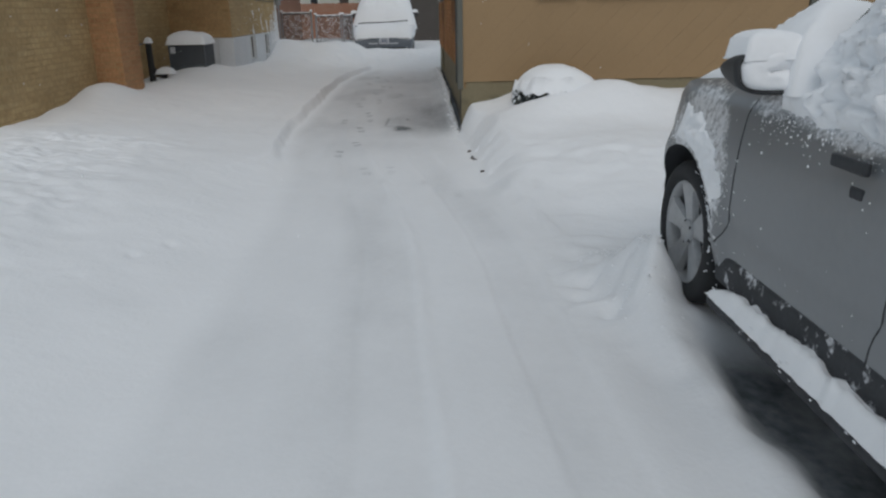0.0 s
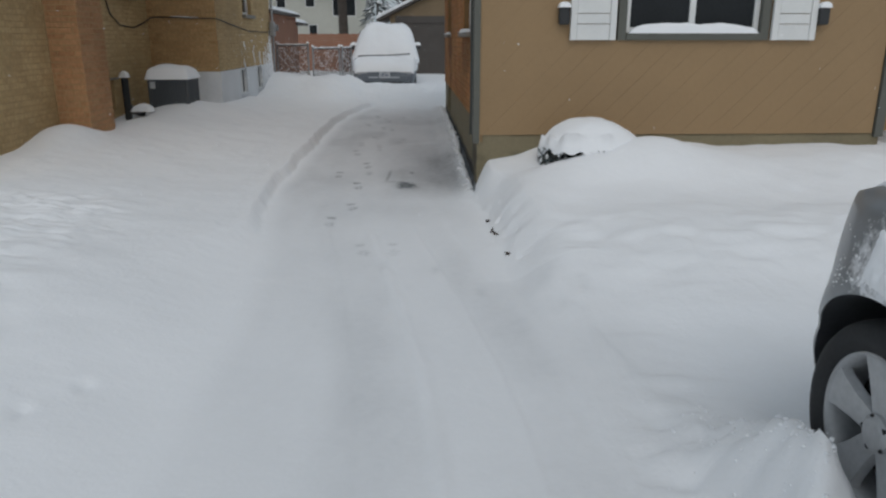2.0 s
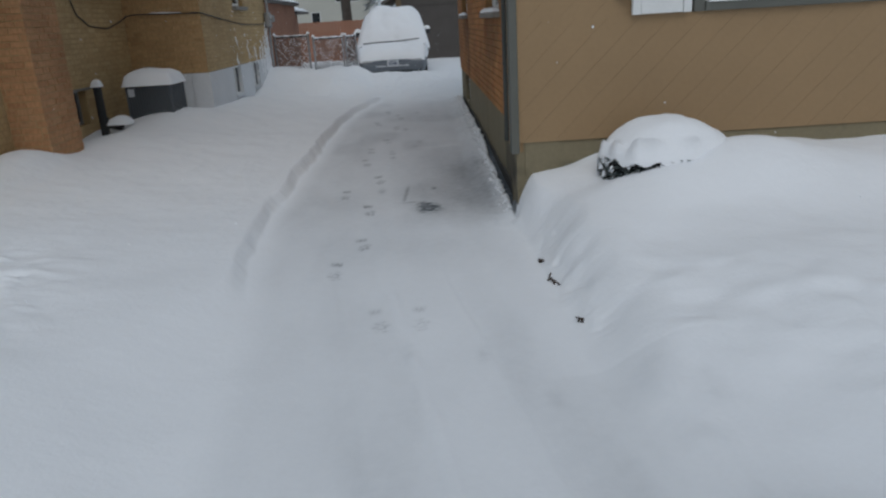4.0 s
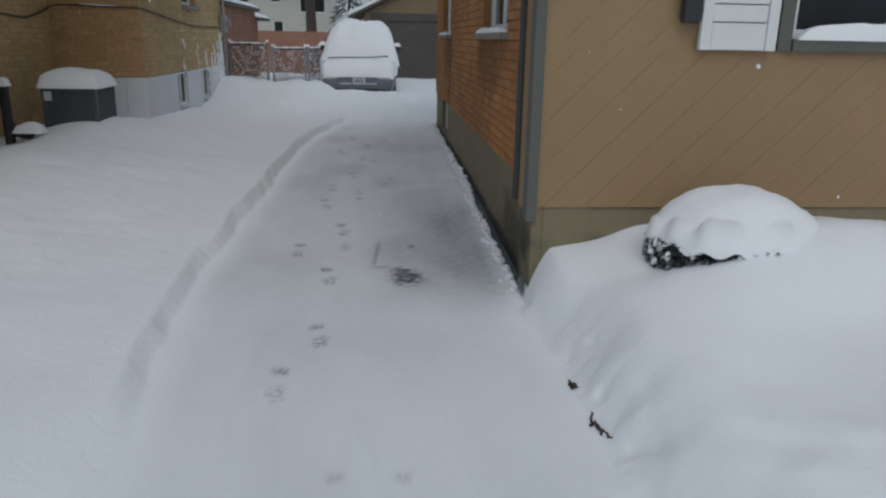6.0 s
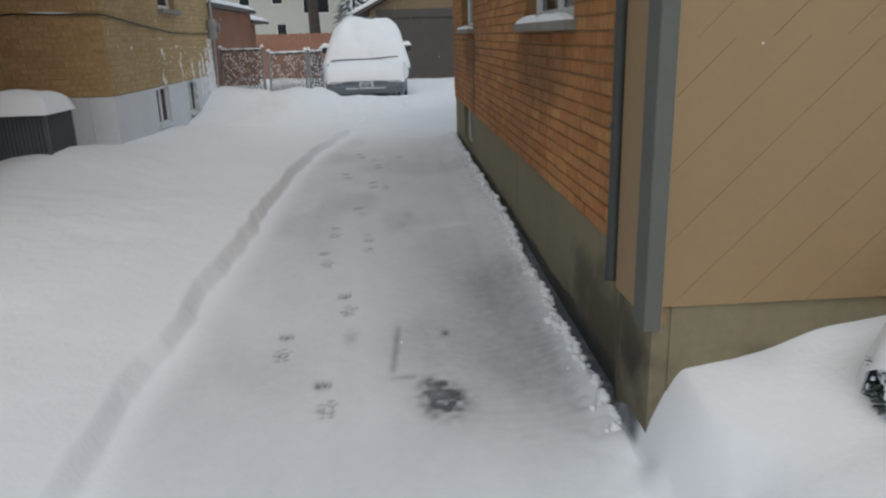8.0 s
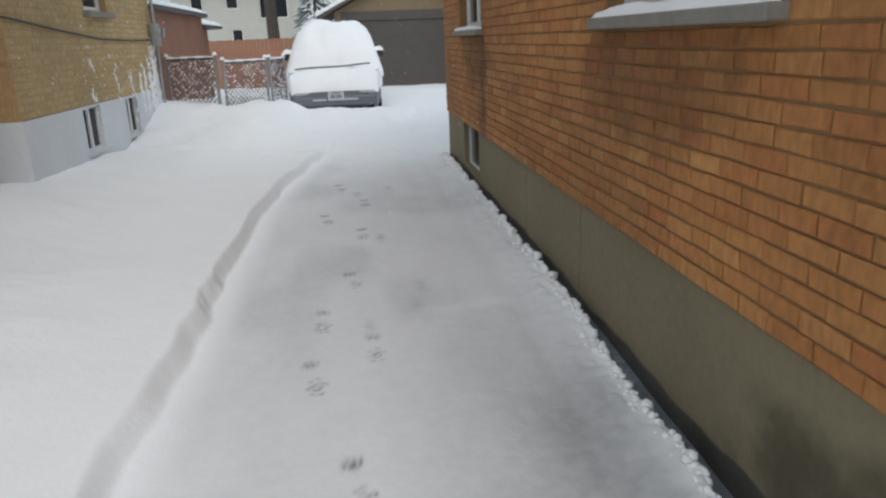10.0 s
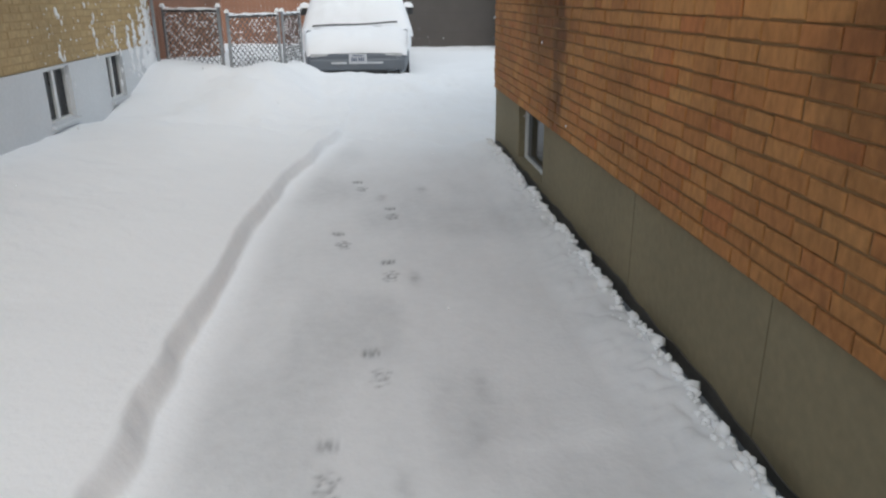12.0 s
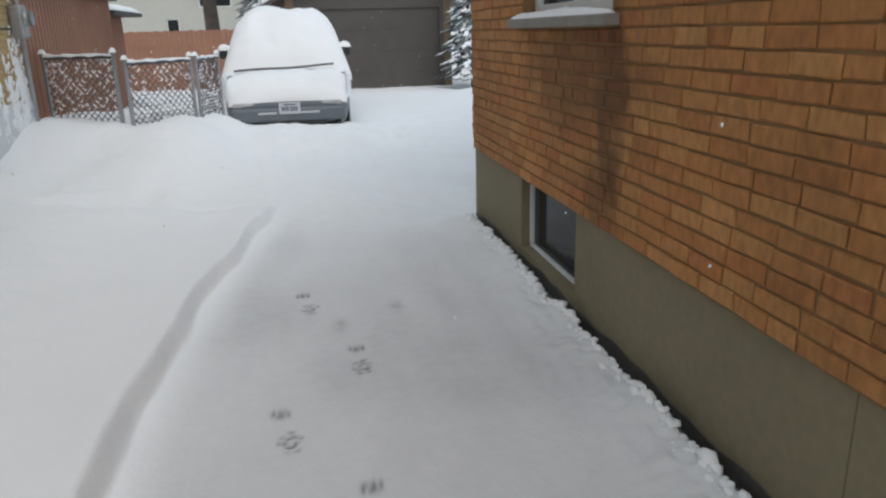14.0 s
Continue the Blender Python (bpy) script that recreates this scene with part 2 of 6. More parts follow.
def thing(name, x, y, z, label, category, group="", kind="", rz=0):
    ob = new(name)
    ob.matrix_world = pose(x, y, z, 0, 0, rz)
    ob.empty_display_size = 0.1
    return tagged(ob, label, category, group, kind)


def box(bm, x0, x1, y0, y1, z0, z1, bevel=0.0, seg=1):
    r = bmesh.ops.create_cube(bm, size=1)
    for v in r["verts"]:
        v.co = Vector(((x0 + x1) / 2 + v.co.x * (x1 - x0), (y0 + y1) / 2 + v.co.y * (y1 - y0), (z0 + z1) / 2 + v.co.z * (z1 - z0)))
    if bevel:
        es = list({e for v in r["verts"] for e in v.link_edges})
        bmesh.ops.bevel(bm, geom=es, offset=bevel, segments=seg, profile=0.6, affect="EDGES")
    return bm


def boxed(x0, x1, y0, y1, z0, z1, bevel=0.0, seg=1):
    return box(bmesh.new(), x0, x1, y0, y1, z0, z1, bevel, seg)


def tube(bm, pts, radii, seg=8, caps=True):
    """A round bar along points, with a radius at each."""
    pts = [Vector(p) for p in pts]
    if not hasattr(radii, "__len__"):
        radii = [radii] * len(pts)
    rings = []
    for i, p in enumerate(pts):
        d = (pts[min(i + 1, len(pts) - 1)] - pts[max(i - 1, 0)]).normalized()
        side = d.cross(Vector((0, 0, 1)))
        if side.length < 0.1:
            side = d.cross(Vector((0, 1, 0)))
        side.normalize()
        up = side.cross(d)
        rings.append([bm.verts.new(p + radii[i] * (math.cos(a) * side + math.sin(a) * up)) for a in (2 * math.pi * k / seg for k in range(seg))])
    for a, b in zip(rings, rings[1:]):
        for k in range(seg):
            bm.faces.new((a[k], a[(k + 1) % seg], b[(k + 1) % seg], b[k]))
    if caps:
        bm.faces.new(rings[0])
        bm.faces.new(list(reversed(rings[-1])))
    return bm


def slab(name, x0, x1, y0, y1, z0, z1, material, parent, bevel=0.0, label=""):
    return part(name, boxed(x0, x1, y0, y1, z0, z1, bevel), material, parent, label)


def snow_cap(name, x0, x1, y0, y1, z, h, parent=None, n=14, power=3.0, lump=0.25, seed=0.0, skirt=0.0):
    """A soft rounded heap of snow over a rectangle; skirt: how far its rim hangs down."""
    vs, fs = [], []
    for j in range(n + 1):
        for i in range(n + 1):
            u, v = 2 * i / n - 1, 2 * j / n - 1
            r = min(1.0, (abs(u) ** power + abs(v) ** power) ** (1 / power))
            x, y = (x0 + x1) / 2 + u * (x1 - x0) / 2, (y0 + y1) / 2 + v * (y1 - y0) / 2
            k = noise.noise((x * 3 + seed, y * 3, seed)) + 0.5 * noise.noise((x * 9 + seed, y * 9, seed))
            dome = max(0.0, 1 - max(abs(u), abs(v)) ** power) ** 0.5
            vs.append((x, y, z + h * dome * (1 + lump * k) - (skirt * (1 + 0.6 * k) if dome == 0 else 0)))
    for j in range(n):
        for i in range(n):
            a = j * (n + 1) + i
            fs.append((a, a + 1, a + n + 2, a + n + 1))
    base = len(vs)
    rim = [i for i in range(n + 1)] + [(j + 1) * (n + 1) - 1 for j in range(1, n + 1)] + [n * (n + 1) + i for i in range(n - 1, -1, -1)] + [j * (n + 1) for j in range(n - 1, 0, -1)]
    low = min(v[2] for v in vs)
    for i in rim:
        vs.append((vs[i][0], vs[i][1], min(low, vs[i][2]) - 0.002))
    for k in range(len(rim)):
        k2 = (k + 1) % len(rim)
        fs.append((rim[k2], rim[k], base + k, base + k2))
    fs.append(tuple(base + k for k in range(len(rim) - 1, -1, -1)))
    return mesh_part(name, vs, fs, SNOW, parent, True)


# ---- ground: one sheet of snow ----
def smoothstep(a, b, v):
    t = np.clip((v - a) / (b - a), 0, 1)
    return t * t * (3 - 2 * t)


EDGE_Y = [-12, -3.4, -1.8, -0.8, 0.7, 3.0, 5.0, 6.0, 7.0, 7.9, 8.6, 9.2, 10.0]
EDGE_X = [-1.70, -1.74, -1.86, -2.02, -2.13, -2.06, -2.04, -2.02, -1.93, -1.80, -1.69, -1.60, -1.50]


def value_noise(x, y, scale, seed):
    """Smooth value noise on arrays, about -1 to 1."""
    rng = np.random.RandomState(seed)
    table = rng.rand(256, 256) * 2 - 1
    u, v = x * scale + 57.3, y * scale + 91.7
    i, j = np.floor(u).astype(int), np.floor(v).astype(int)
    fu, fv = u - i, v - j
    fu, fv = fu * fu * (3 - 2 * fu), fv * fv * (3 - 2 * fv)
    i0, i1, j0, j1 = i % 256, (i + 1) % 256, j % 256, (j + 1) % 256
    a = table[i0, j0] * (1 - fu) + table[i1, j0] * fu
    b = table[i0, j1] * (1 - fu) + table[i1, j1] * fu
    return a * (1 - fv) + b * fv


def floor_height(y):
    """The driveway's own surface."""
    return -0.09 + 0.09 * smoothstep(0.0, 4.0, y) + 0.16 * smoothstep(9.0, 13.0, y)


def bump_at(x, y, cx, cy, rx, ry, rot=0.0):
    c, s = math.cos(rot), math.sin(rot)
    u, v = ((x - cx) * c + (y - cy) * s) / rx, (-(x - cx) * s + (y - cy) * c) / ry
    return np.exp(-(u * u + v * v))


# boot prints on the driveway: the ball of each foot; its heel lies a step length behind it
SOLES = [(-1.27, 0.57), (-1.535, 1.10), (-1.23, 1.66), (-1.41, 3.15), (-1.23, 3.83), (-1.16, 4.93), (-1.44, 5.51), (-1.12, 6.09),
         (-1.25, -0.45), (-1.405, -1.02), (-1.06, -1.92), (-0.84, -1.94), (-1.34, 6.90), (-1.14, 2.75), (-1.42, 2.5)]
SMUDGES = [(-1.20, 1.31), (-0.83, 3.73), (-0.89, 3.40), (-1.03, 4.90), (-0.87, 6.80), (-1.19, 6.62), (-1.16, 3.12), (-0.53, -2.33), (-0.26, -2.80), (0.36, -2.92), (-0.90, -2.26)]


def trodden(x, y):
    """Where boots have pressed the thin snow away: lugs round the sole, bars in the heel, faint ovals of older steps."""
    rng = random.Random(77)
    out = np.zeros_like(x)
    box_of = lambda cx, cy, r: (np.abs(x - cx) < r) & (np.abs(y - cy) < r)
    for k, (cx, cy) in enumerate(SOLES):
        m = box_of(cx, cy, 0.2)
        if m.any():
            for q in range(13):
                a = 2 * math.pi * q / 13 + rng.uniform(-0.2, 0.2)
                rr = 1.0 if q % 2 else rng.uniform(0.3, 0.7)
                w = rng.uniform(0.35, 0.9)
                out[m] += w * bump_at(x[m], y[m], cx + 0.042 * rr * math.cos(a), cy + 0.072 * rr * math.sin(a), 0.009, 0.014, a)
        hx, hy = cx - 0.04 + 0.03 * (k % 2), cy + 0.22
        m = box_of(hx, hy, 0.15)
        if m.any():
            for q in range(4):
                out[m] += rng.uniform(0.4, 0.9) * bump_at(x[m], y[m], hx - 0.03 + 0.02 * q, hy, 0.006, 0.035, rng.uniform(-0.2, 0.2))
            out[m] += 0.3 * bump_at(x[m], y[m], hx, hy, 0.035, 0.04)
    for cx, cy in SMUDGES:
        m = box_of(cx, cy, 0.3)
        if m.any():
            out[m] += 0.28 * bump_at(x[m], y[m], cx, cy, 0.035, 0.09) * (1 + 0.5 * value_noise(x[m], y[m], 30, 71))
    m = box_of(-0.95, 1.0, 0.6)
    if m.any():
        out[m] += 0.45 * np.exp(-((x[m] + 0.97 - 0.06 * (y[m] - 1.05)) / 0.016) ** 2) * smoothstep(0.82, 0.9, y[m]) * (1 - smoothstep(1.2, 1.5, y[m]))
        out[m] += 0.5 * bump_at(x[m], y[m], -0.92, 0.80, 0.06, 0.025) * (1 + 0.8 * value_noise(x[m], y[m], 40, 72)) + 0.7 * bump_at(x[m], y[m], -0.70, 1.28, 0.02, 0.03)
    return np.clip(out * (0.35 + 0.65 * smoothstep(-1.3, -0.6, y)) * (1 - 0.35 * smoothstep(2.0, 3.0, y) * (1 - smoothstep(4.5, 5.0, y))), 0, 1)


def track_line(y):
    """The pushed line between the two wheel tracks before the house."""
    return np.interp(y, [-9, -4.3, -3.8, -2.8, -1.1, 0.5], [-0.42, -0.61, -0.66, -0.80, -1.06, -1.15])


def track_relief(x, y):
    """Tyre treads and scraper marks pressed into the driveway's thin snow."""
    gone = 1 - smoothstep(-1.6, -0.6, y)
    xl = track_line(y) + 0.012 * value_noise(x * 0, y, 5, 101)
    h = 0.011 * np.exp(-((x - xl) / 0.035) ** 2) * (1 + 0.7 * value_noise(x, y, 7, 102)) * gone
    h = h - 0.009 * (smoothstep(0.02, 0.06, xl - x) * (1 - smoothstep(0.30, 0.36, xl - x)) + smoothstep(0.36, 0.40, x - xl) * (1 - smoothstep(0.62, 0.68, x - xl))) * gone
    # crusty breaks and kicked clods between driveway and yard
    patch = smoothstep(-0.2, 0.5, x) * (1 - smoothstep(2.6, 3.4, x)) * smoothstep(-5.0, -4.0, y) * (1 - smoothstep(-2.2, -1.6, y))
    h = h + patch * (0.022 * np.maximum(0, value_noise(x * 0.6, y, 6, 103) - 0.25) + 0.020 * value_noise(x * 0.5, y, 2.6, 104))
    edge = np.exp(-((x - 0.06 - 0.05 * value_noise(x * 0, y, 2.2, 110)) / 0.11) ** 2) * smoothstep(-2.6, -2.0, y) * (1 - smoothstep(-0.5, -0.2, y))
    h = h + edge * (0.014 * value_noise(x, y, 7, 111) + 0.016 * np.abs(value_noise(x, y, 15, 112)) - 0.016 * smoothstep(0.15, 0.5, value_noise(x * 1.6, y * 0.7, 10, 113)))
    churn = np.exp(-((x - 0.45) / 0.28) ** 2 - ((y + 4.95) / 0.55) ** 2)
    h = h + churn * (0.045 * value_noise(x, y, 8, 114) + 0.035 * np.abs(value_noise(x, y, 16, 115)) - 0.03 * smoothstep(0.2, 0.6, value_noise(x, y, 11, 116)))
    back = smoothstep(8.2, 9.4, y) * (1 - smoothstep(13.2, 14.0, y)) * smoothstep(-4.0, -3.4, x) * (1 - smoothstep(0.6, 1.6, x))
    h = h + back * (0.040 * value_noise(x, y, 1.8, 117) + 0.022 * value_noise(x, y, 4.5, 118) + 0.012 * value_noise(x, y, 10, 119))
    # scraper ripples across the wet strip beside the drain
    wet = smoothstep(-0.75, -0.6, x) * (1 - smoothstep(-0.24, -0.16, x)) * smoothstep(0.05, 0.35, y) * (1 - smoothstep(1.0, 1.5, y))
    return h + 0.0005 * wet * (0.5 + value_noise(x, y, 3, 107)) * np.sin(2 * math.pi * (y + 0.06 * x + 0.01 * value_noise(x, y, 4, 106)) / 0.065)


def ground_height(x, y):
    xe = np.interp(y, EDGE_Y, EDGE_X) + 0.045 * value_noise(x * 0 + 3, y, 1.7, 5) + 0.016 * value_noise(x, y, 4.0, 7) + 0.004 * value_noise(x, y, 12, 6)
    f = floor_height(y)
    h = f + 0.008 * value_noise(x, y * 0.25, 4.5, 1) + 0.006 * value_noise(x, y, 3.0, 2)
    # left bank: a cut face at the shovelled edge, then a field that climbs to the house
    steep = smoothstep(-2.6, -0.8, y)
    width = (0.10 - 0.04 * smoothstep(2.0, 5.0, y) + 0.014 * value_noise(x * 0, y, 2.3, 9)) * steep + 0.75 * (1 - steep)
    left = xe - x
    fade = 1 - smoothstep(8.9, 9.5, y)
    face = smoothstep(0, 1, left / width) * (0.095 + 0.025 * smoothstep(0, 4, y) * (1 - smoothstep(5, 9, y))) * (0.15 + 0.85 * fade)
    field = smoothstep(0.05, 2.6, left) * (0.17 + 0.09 * (1 - steep) - 0.10 * smoothstep(8, 13, y))
    lump = value_noise(x, y, 0.9, 11) * 0.030 + value_noise(x, y, 2.6, 12) * 0.016 + value_noise(x, y, 6.0, 13) * 0.006 + value_noise(x, y, 17.0, 16) * 0.002
    rough = smoothstep(0.3, 1.2, left)
    h = h + face + field + rough * lump
    # trampled lumps in the near part of the field
    tread = smoothstep(0.9, 1.7, left) * (1 - smoothstep(3.4, 4.4, left)) * (1 - smoothstep(-1.4, -0.2, y))
    h = h + tread * (0.020 * value_noise(x, y, 5.5, 121) + 0.016 * np.abs(value_noise(x, y, 9.0, 122)) - 0.022 * smoothstep(0.25, 0.6, value_noise(x, y, 7.0, 123)))
    h = h + tread * (0.03 * np.abs(value_noise(x, y, 5.0, 14)) * np.abs(value_noise(x, y, 2.0, 17)) + 0.05 * value_noise(x, y, 10.0, 15) * np.abs(value_noise(x, y, 1.5, 18)) + 0.03 * np.abs(value_noise(x, y, 13.0, 19)) * np.abs(value_noise(x, y, 1.1, 20)))
    # drift against the chimney and the wall before it
    h = h + 0.20 * bump_at(x, y, -4.95, 1.95, 0.35, 0.6) + 0.04 * bump_at(x, y, -5.0, 0.9, 0.4, 0.5) + 0.12 * bump_at(x, y, -4.5, 5.5, 0.7, 0.8)
    h = h - 0.12 * bump_at(x, y, -5.3, 4.4, 0.35, 0.8)
    h = h + 0.3 * smoothstep(9.5, 12.0, y) * (1 - smoothstep(13.5, 15.5, y)) * smoothstep(0.3, 1.3, left) 
    # drift along the far house's white foundation
    h = h + 0.12 * bump_at(x, y, -4.05, 11.6, 0.5, 1.2) + 0.12 * bump_at(x, y, -4.0, 10.0, 0.3, 0.5)
    # front yard of the near house
    xr = 0.0 + 0.05 * value_noise(x * 0 + 9, y, 1.6, 21) * (1 - smoothstep(-0.8, -0.2, y)) + 0.035 * value_noise(x, y, 4.0, 22) * (1 - smoothstep(-0.5, -0.1, y))
    near = smoothstep(-0.75, -0.12, y)
    yard = smoothstep(0, 1, (x - xr + 0.08 + 0.07 * near) / (0.36 - 0.13 * near + 0.10 * value_noise(x, y, 1.5, 23) * (1 - near)))
    yard = yard * (1 - smoothstep(-0.22, -0.04, y) * (1 - smoothstep(-0.075, -0.045, x))) * smoothstep(-3.9, -1.9, y - 0.12 * value_noise(x, y * 0, 1.5, 25)) * (1 - smoothstep(0.2, 0.5, y))
    climb = 0.28 + 0.22 * smoothstep(-1.7, -0.5, y) * smoothstep(-0.1, 0.9, x) + (0.07 - 0.05 * smoothstep(1.4, 2.2, x) + 0.035 * value_noise(x, y * 0, 3.2, 130) * smoothstep(1.6, 2.2, x)) * smoothstep(-0.6, 0, y)
    h = h + yard * (climb + value_noise(x, y, 1.4, 24) * 0.03 + value_noise(x, y, 5.0, 26) * 0.012)
    h = h + smoothstep(0.1, 0.4, x) * np.exp(-((y + 2.5) / 0.6) ** 2) * (0.018 * value_noise(x, y, 3.0, 27) + 0.020 * value_noise(x, y, 8.0, 28))
    h = h + 0.13 * bump_at(x, y, 1.48, -0.66, 0.42, 0.30) + 0.075 * bump_at(x, y, 0.95, -0.90, 0.55, 0.24) + 0.06 * bump_at(x, y, 1.55, -0.40, 0.4, 0.3)
    # snow ridge pushed along the foot of the brick wall
    toe = 0.035 * (1 - smoothstep(2.0, 3.4, y)) + 0.015
    ridge = smoothstep(-0.36, -0.12, x) * (1 - smoothstep(-0.045 - toe + 0.022 * value_noise(x * 0, y, 9, 31), -toe, x)) * smoothstep(-0.5, 0.3, y) * (1 - smoothstep(8.4, 8.9, y))
    h = h + ridge * (0.05 + 0.03 * value_noise(x, y, 4, 32) + 0.02 * np.abs(value_noise(x, y, 13, 33)))
    # parking area beside the driveway: soft wheel ruts and pushed ridges
    park = smoothstep(0.1, 0.6, x) * (1 - smoothstep(-4.2, -3.2, y))
    h = h + park * (0.022 * value_noise(x * 0.4, y, 2.4, 41) + 0.016 * value_noise(x, y, 5, 42) + 0.012 * np.abs(value_noise(x, y, 9, 46)) * value_noise(x, y, 3, 47))
    h = h + 0.09 * bump_at(x, y, 0.60, -5.0, 0.22, 0.45, 0.1) * (1 + 0.35 * value_noise(x, y, 7, 43)) + 0.09 * bump_at(x, y, 0.62, -5.4, 0.16, 0.35) * (1 + 0.4 * value_noise(x, y, 9, 44))
    h = h + 0.13 * bump_at(x, y, 0.55, -5.22, 0.10, 0.20) * (1 + 0.3 * value_noise(x, y, 12, 55))
    h = h + 0.15 * bump_at(x, y, 0.60, -4.95, 0.16, 0.26, 0.1) * (1 + 0.25 * value_noise(x, y, 10, 49))
    h = h + 0.05 * np.exp(-((x - 0.50 - 0.04 * value_noise(x * 0, y, 2.5, 52)) / 0.09) ** 2) * (1 - smoothstep(-5.3, -4.9, y)) * smoothstep(-9.0, -8.0, y) * (1 + 0.6 * value_noise(x, y, 8, 53))
    h = h - 0.05 * smoothstep(0.55, 0.68, x + 0.05 * value_noise(x, y, 5, 45)) * (1 - smoothstep(2.4, 2.6, x)) * (1 - smoothstep(-6.1, -5.6, y))
    # snow heaped before and beside the van and behind the house corner
    h = h + 0.13 * bump_at(x, y, -1.6, 13.1, 1.4, 0.7) * (1 + 0.3 * value_noise(x, y, 2.5, 51))
    h = h + 0.42 * bump_at(x, y, 1.9, 14.5, 1.1, 2.6)
    # wheel tracks on the shovelled lane, and the trodden boot prints
    for tx, a in ((-1.30, 0.008), (-0.55, 0.010)):
        h = h - a * np.exp(-((x - tx - 0.05 * value_noise(x * 0, y, 0.5, 61)) / 0.10) ** 2) * (1 - smoothstep(8.5, 10, y)) * (x > -1.75)
    h = h + 0.022 * np.exp(-((x - 0.18 + 0.13 * (y + 2.9)) / 0.05) ** 2) * (1 + 0.6 * value_noise(x, y, 6, 48)) * (1 - smoothstep(-3.0, -2.6, y)) * smoothstep(-5.5, -4.5, y)
    for px, py, a in ((-2.15, -4.15, 0.025), (-2.28, -4.42, 0.018), (-2.42, -4.85, 0.022), (-3.0, -3.7, 0.02)):
        h = h - a * bump_at(x, y, px, py, 0.035, 0.05, 0.4) * (1 + 0.5 * value_noise(x, y, 16, 54))
    h = h + track_relief(x, y)
    h = h - 0.012 * trodden(x, y)
    far = smoothstep(30, 90, np.abs(y)) + smoothstep(25, 80, np.abs(x))
    return h * (1 - np.clip(far, 0, 1)) + 0.15 * np.clip(far, 0, 1)


def axis(dense, step, outer):
    lo, hi = dense
    return np.unique(np.round(np.concatenate([np.arange(lo, hi + step / 2, step), outer]), 4))


GX = axis((-2.4, 0.15), 0.0125, np.concatenate([np.arange(0.15, 5.0, 0.04), np.arange(-6.6, -2.4, 0.035), np.linspace(5, 25, 30), np.linspace(-25, -6.6, 30), [-600, -200, -80, -40, 40, 80, 200, 600]]))
GY = axis((-3.0, 9.2), 0.0155, np.concatenate([np.arange(-8.9, -3.0, 0.03), np.arange(9.2, 9.6, 0.03), np.arange(9.6, 16, 0.06), np.arange(-13, -8.9, 0.06), np.linspace(16, 40, 60), np.linspace(-40, -13, 30), [-600, -200, -80, 60, 90, 200, 600]]))
XX, YY = np.meshgrid(GX, GY)
ZZ = ground_height(XX, YY)
gnx, gny = len(GX), len(GY)
gco = np.stack([XX.ravel(), YY.ravel(), ZZ.ravel()], 1).astype(np.float32)
gi = (np.arange(gny - 1)[:, None] * gnx + np.arange(gnx - 1)[None, :]).ravel()
gquads = np.stack([gi, gi + 1, gi + gnx + 1, gi + gnx], 1).astype(np.int32)
gme = bpy.data.meshes.new("ground")
gme.vertices.add(len(gco))
gme.vertices.foreach_set("co", gco.ravel())
gme.loops.add(len(gquads) * 4)
gme.loops.foreach_set("vertex_index", gquads.ravel())
gme.polygons.add(len(gquads))
gme.polygons.foreach_set("loop_start", np.arange(0, len(gquads) * 4, 4, dtype=np.int32))
gme.polygons.foreach_set("use_smooth", np.ones(len(gquads), dtype=bool))
gme.update(calc_edges=True)
# how thin the packed snow lies: scraped lane, thinnest beside the house wall and at the drain
lane_edge = np.interp(YY, EDGE_Y, EDGE_X)
lane = smoothstep(-0.02, 0.22, XX - lane_edge) * (1 - smoothstep(-0.35, 0.25, XX - 0.55 * (YY < -2.6))) * (1 - smoothstep(8.0, 10.0, YY))
thin = lane * (0.115 + 0.12 * smoothstep(-1.5, 1.0, YY) * (1 - smoothstep(6.5, 9.0, YY)))
wetp = smoothstep(-1.15, -0.55, XX) * (1 - smoothstep(-0.22, -0.12, XX)) * smoothstep(-0.2, 0.5, YY) * (1 - smoothstep(2.2, 3.6, YY))
thin = thin + 0.21 * wetp
thin = thin * (1 - 0.55 * (0.7 + 0.5 * value_noise(XX, YY, 6, 84)) * np.exp(-((YY - 3.3 - 0.04 * value_noise(XX, YY * 0, 4, 85)) / 0.07) ** 2) * smoothstep(-0.95, -0.8, XX) * (1 - smoothstep(-0.4, -0.3, XX)))
thin = thin * (0.8 + 0.5 * smoothstep(-0.2, 0.8, value_noise(XX, YY * 0.35, 3.5, 81)))
xl = track_line(YY)
front = 1 - smoothstep(-1.8, -0.8, YY)
worn = smoothstep(0.02, 0.07, xl - XX) * (1 - smoothstep(0.34, 0.5, xl - XX)) + 0.8 * smoothstep(0.34, 0.42, XX - xl) * (1 - smoothstep(0.62, 0.72, XX - xl))
thin = thin * (1 - front * (0.22 - 0.5 * worn * (0.8 + 0.6 * value_noise(XX, YY, 3, 108))))
thin = thin * (1 + 0.10 * (0.5 + value_noise(XX, YY, 3, 107)) * np.sin(2 * math.pi * (YY + 0.06 * XX + 0.01 * value_noise(XX, YY, 4, 106)) / 0.065) * smoothstep(-0.75, -0.6, XX) * smoothstep(0.05, 0.35, YY) * (1 - smoothstep(1.0, 1.5, YY)))
spot = bump_at(XX, YY, -0.76, 0.56, 0.085, 0.13) + 0.7 * bump_at(XX, YY, -0.80, 0.70, 0.06, 0.07)
thin = thin + np.clip(0.85 * spot * (1 + 0.9 * value_noise(XX, YY, 35, 82) + 0.3 * value_noise(XX, YY, 12, 83)), 0, 0.9)
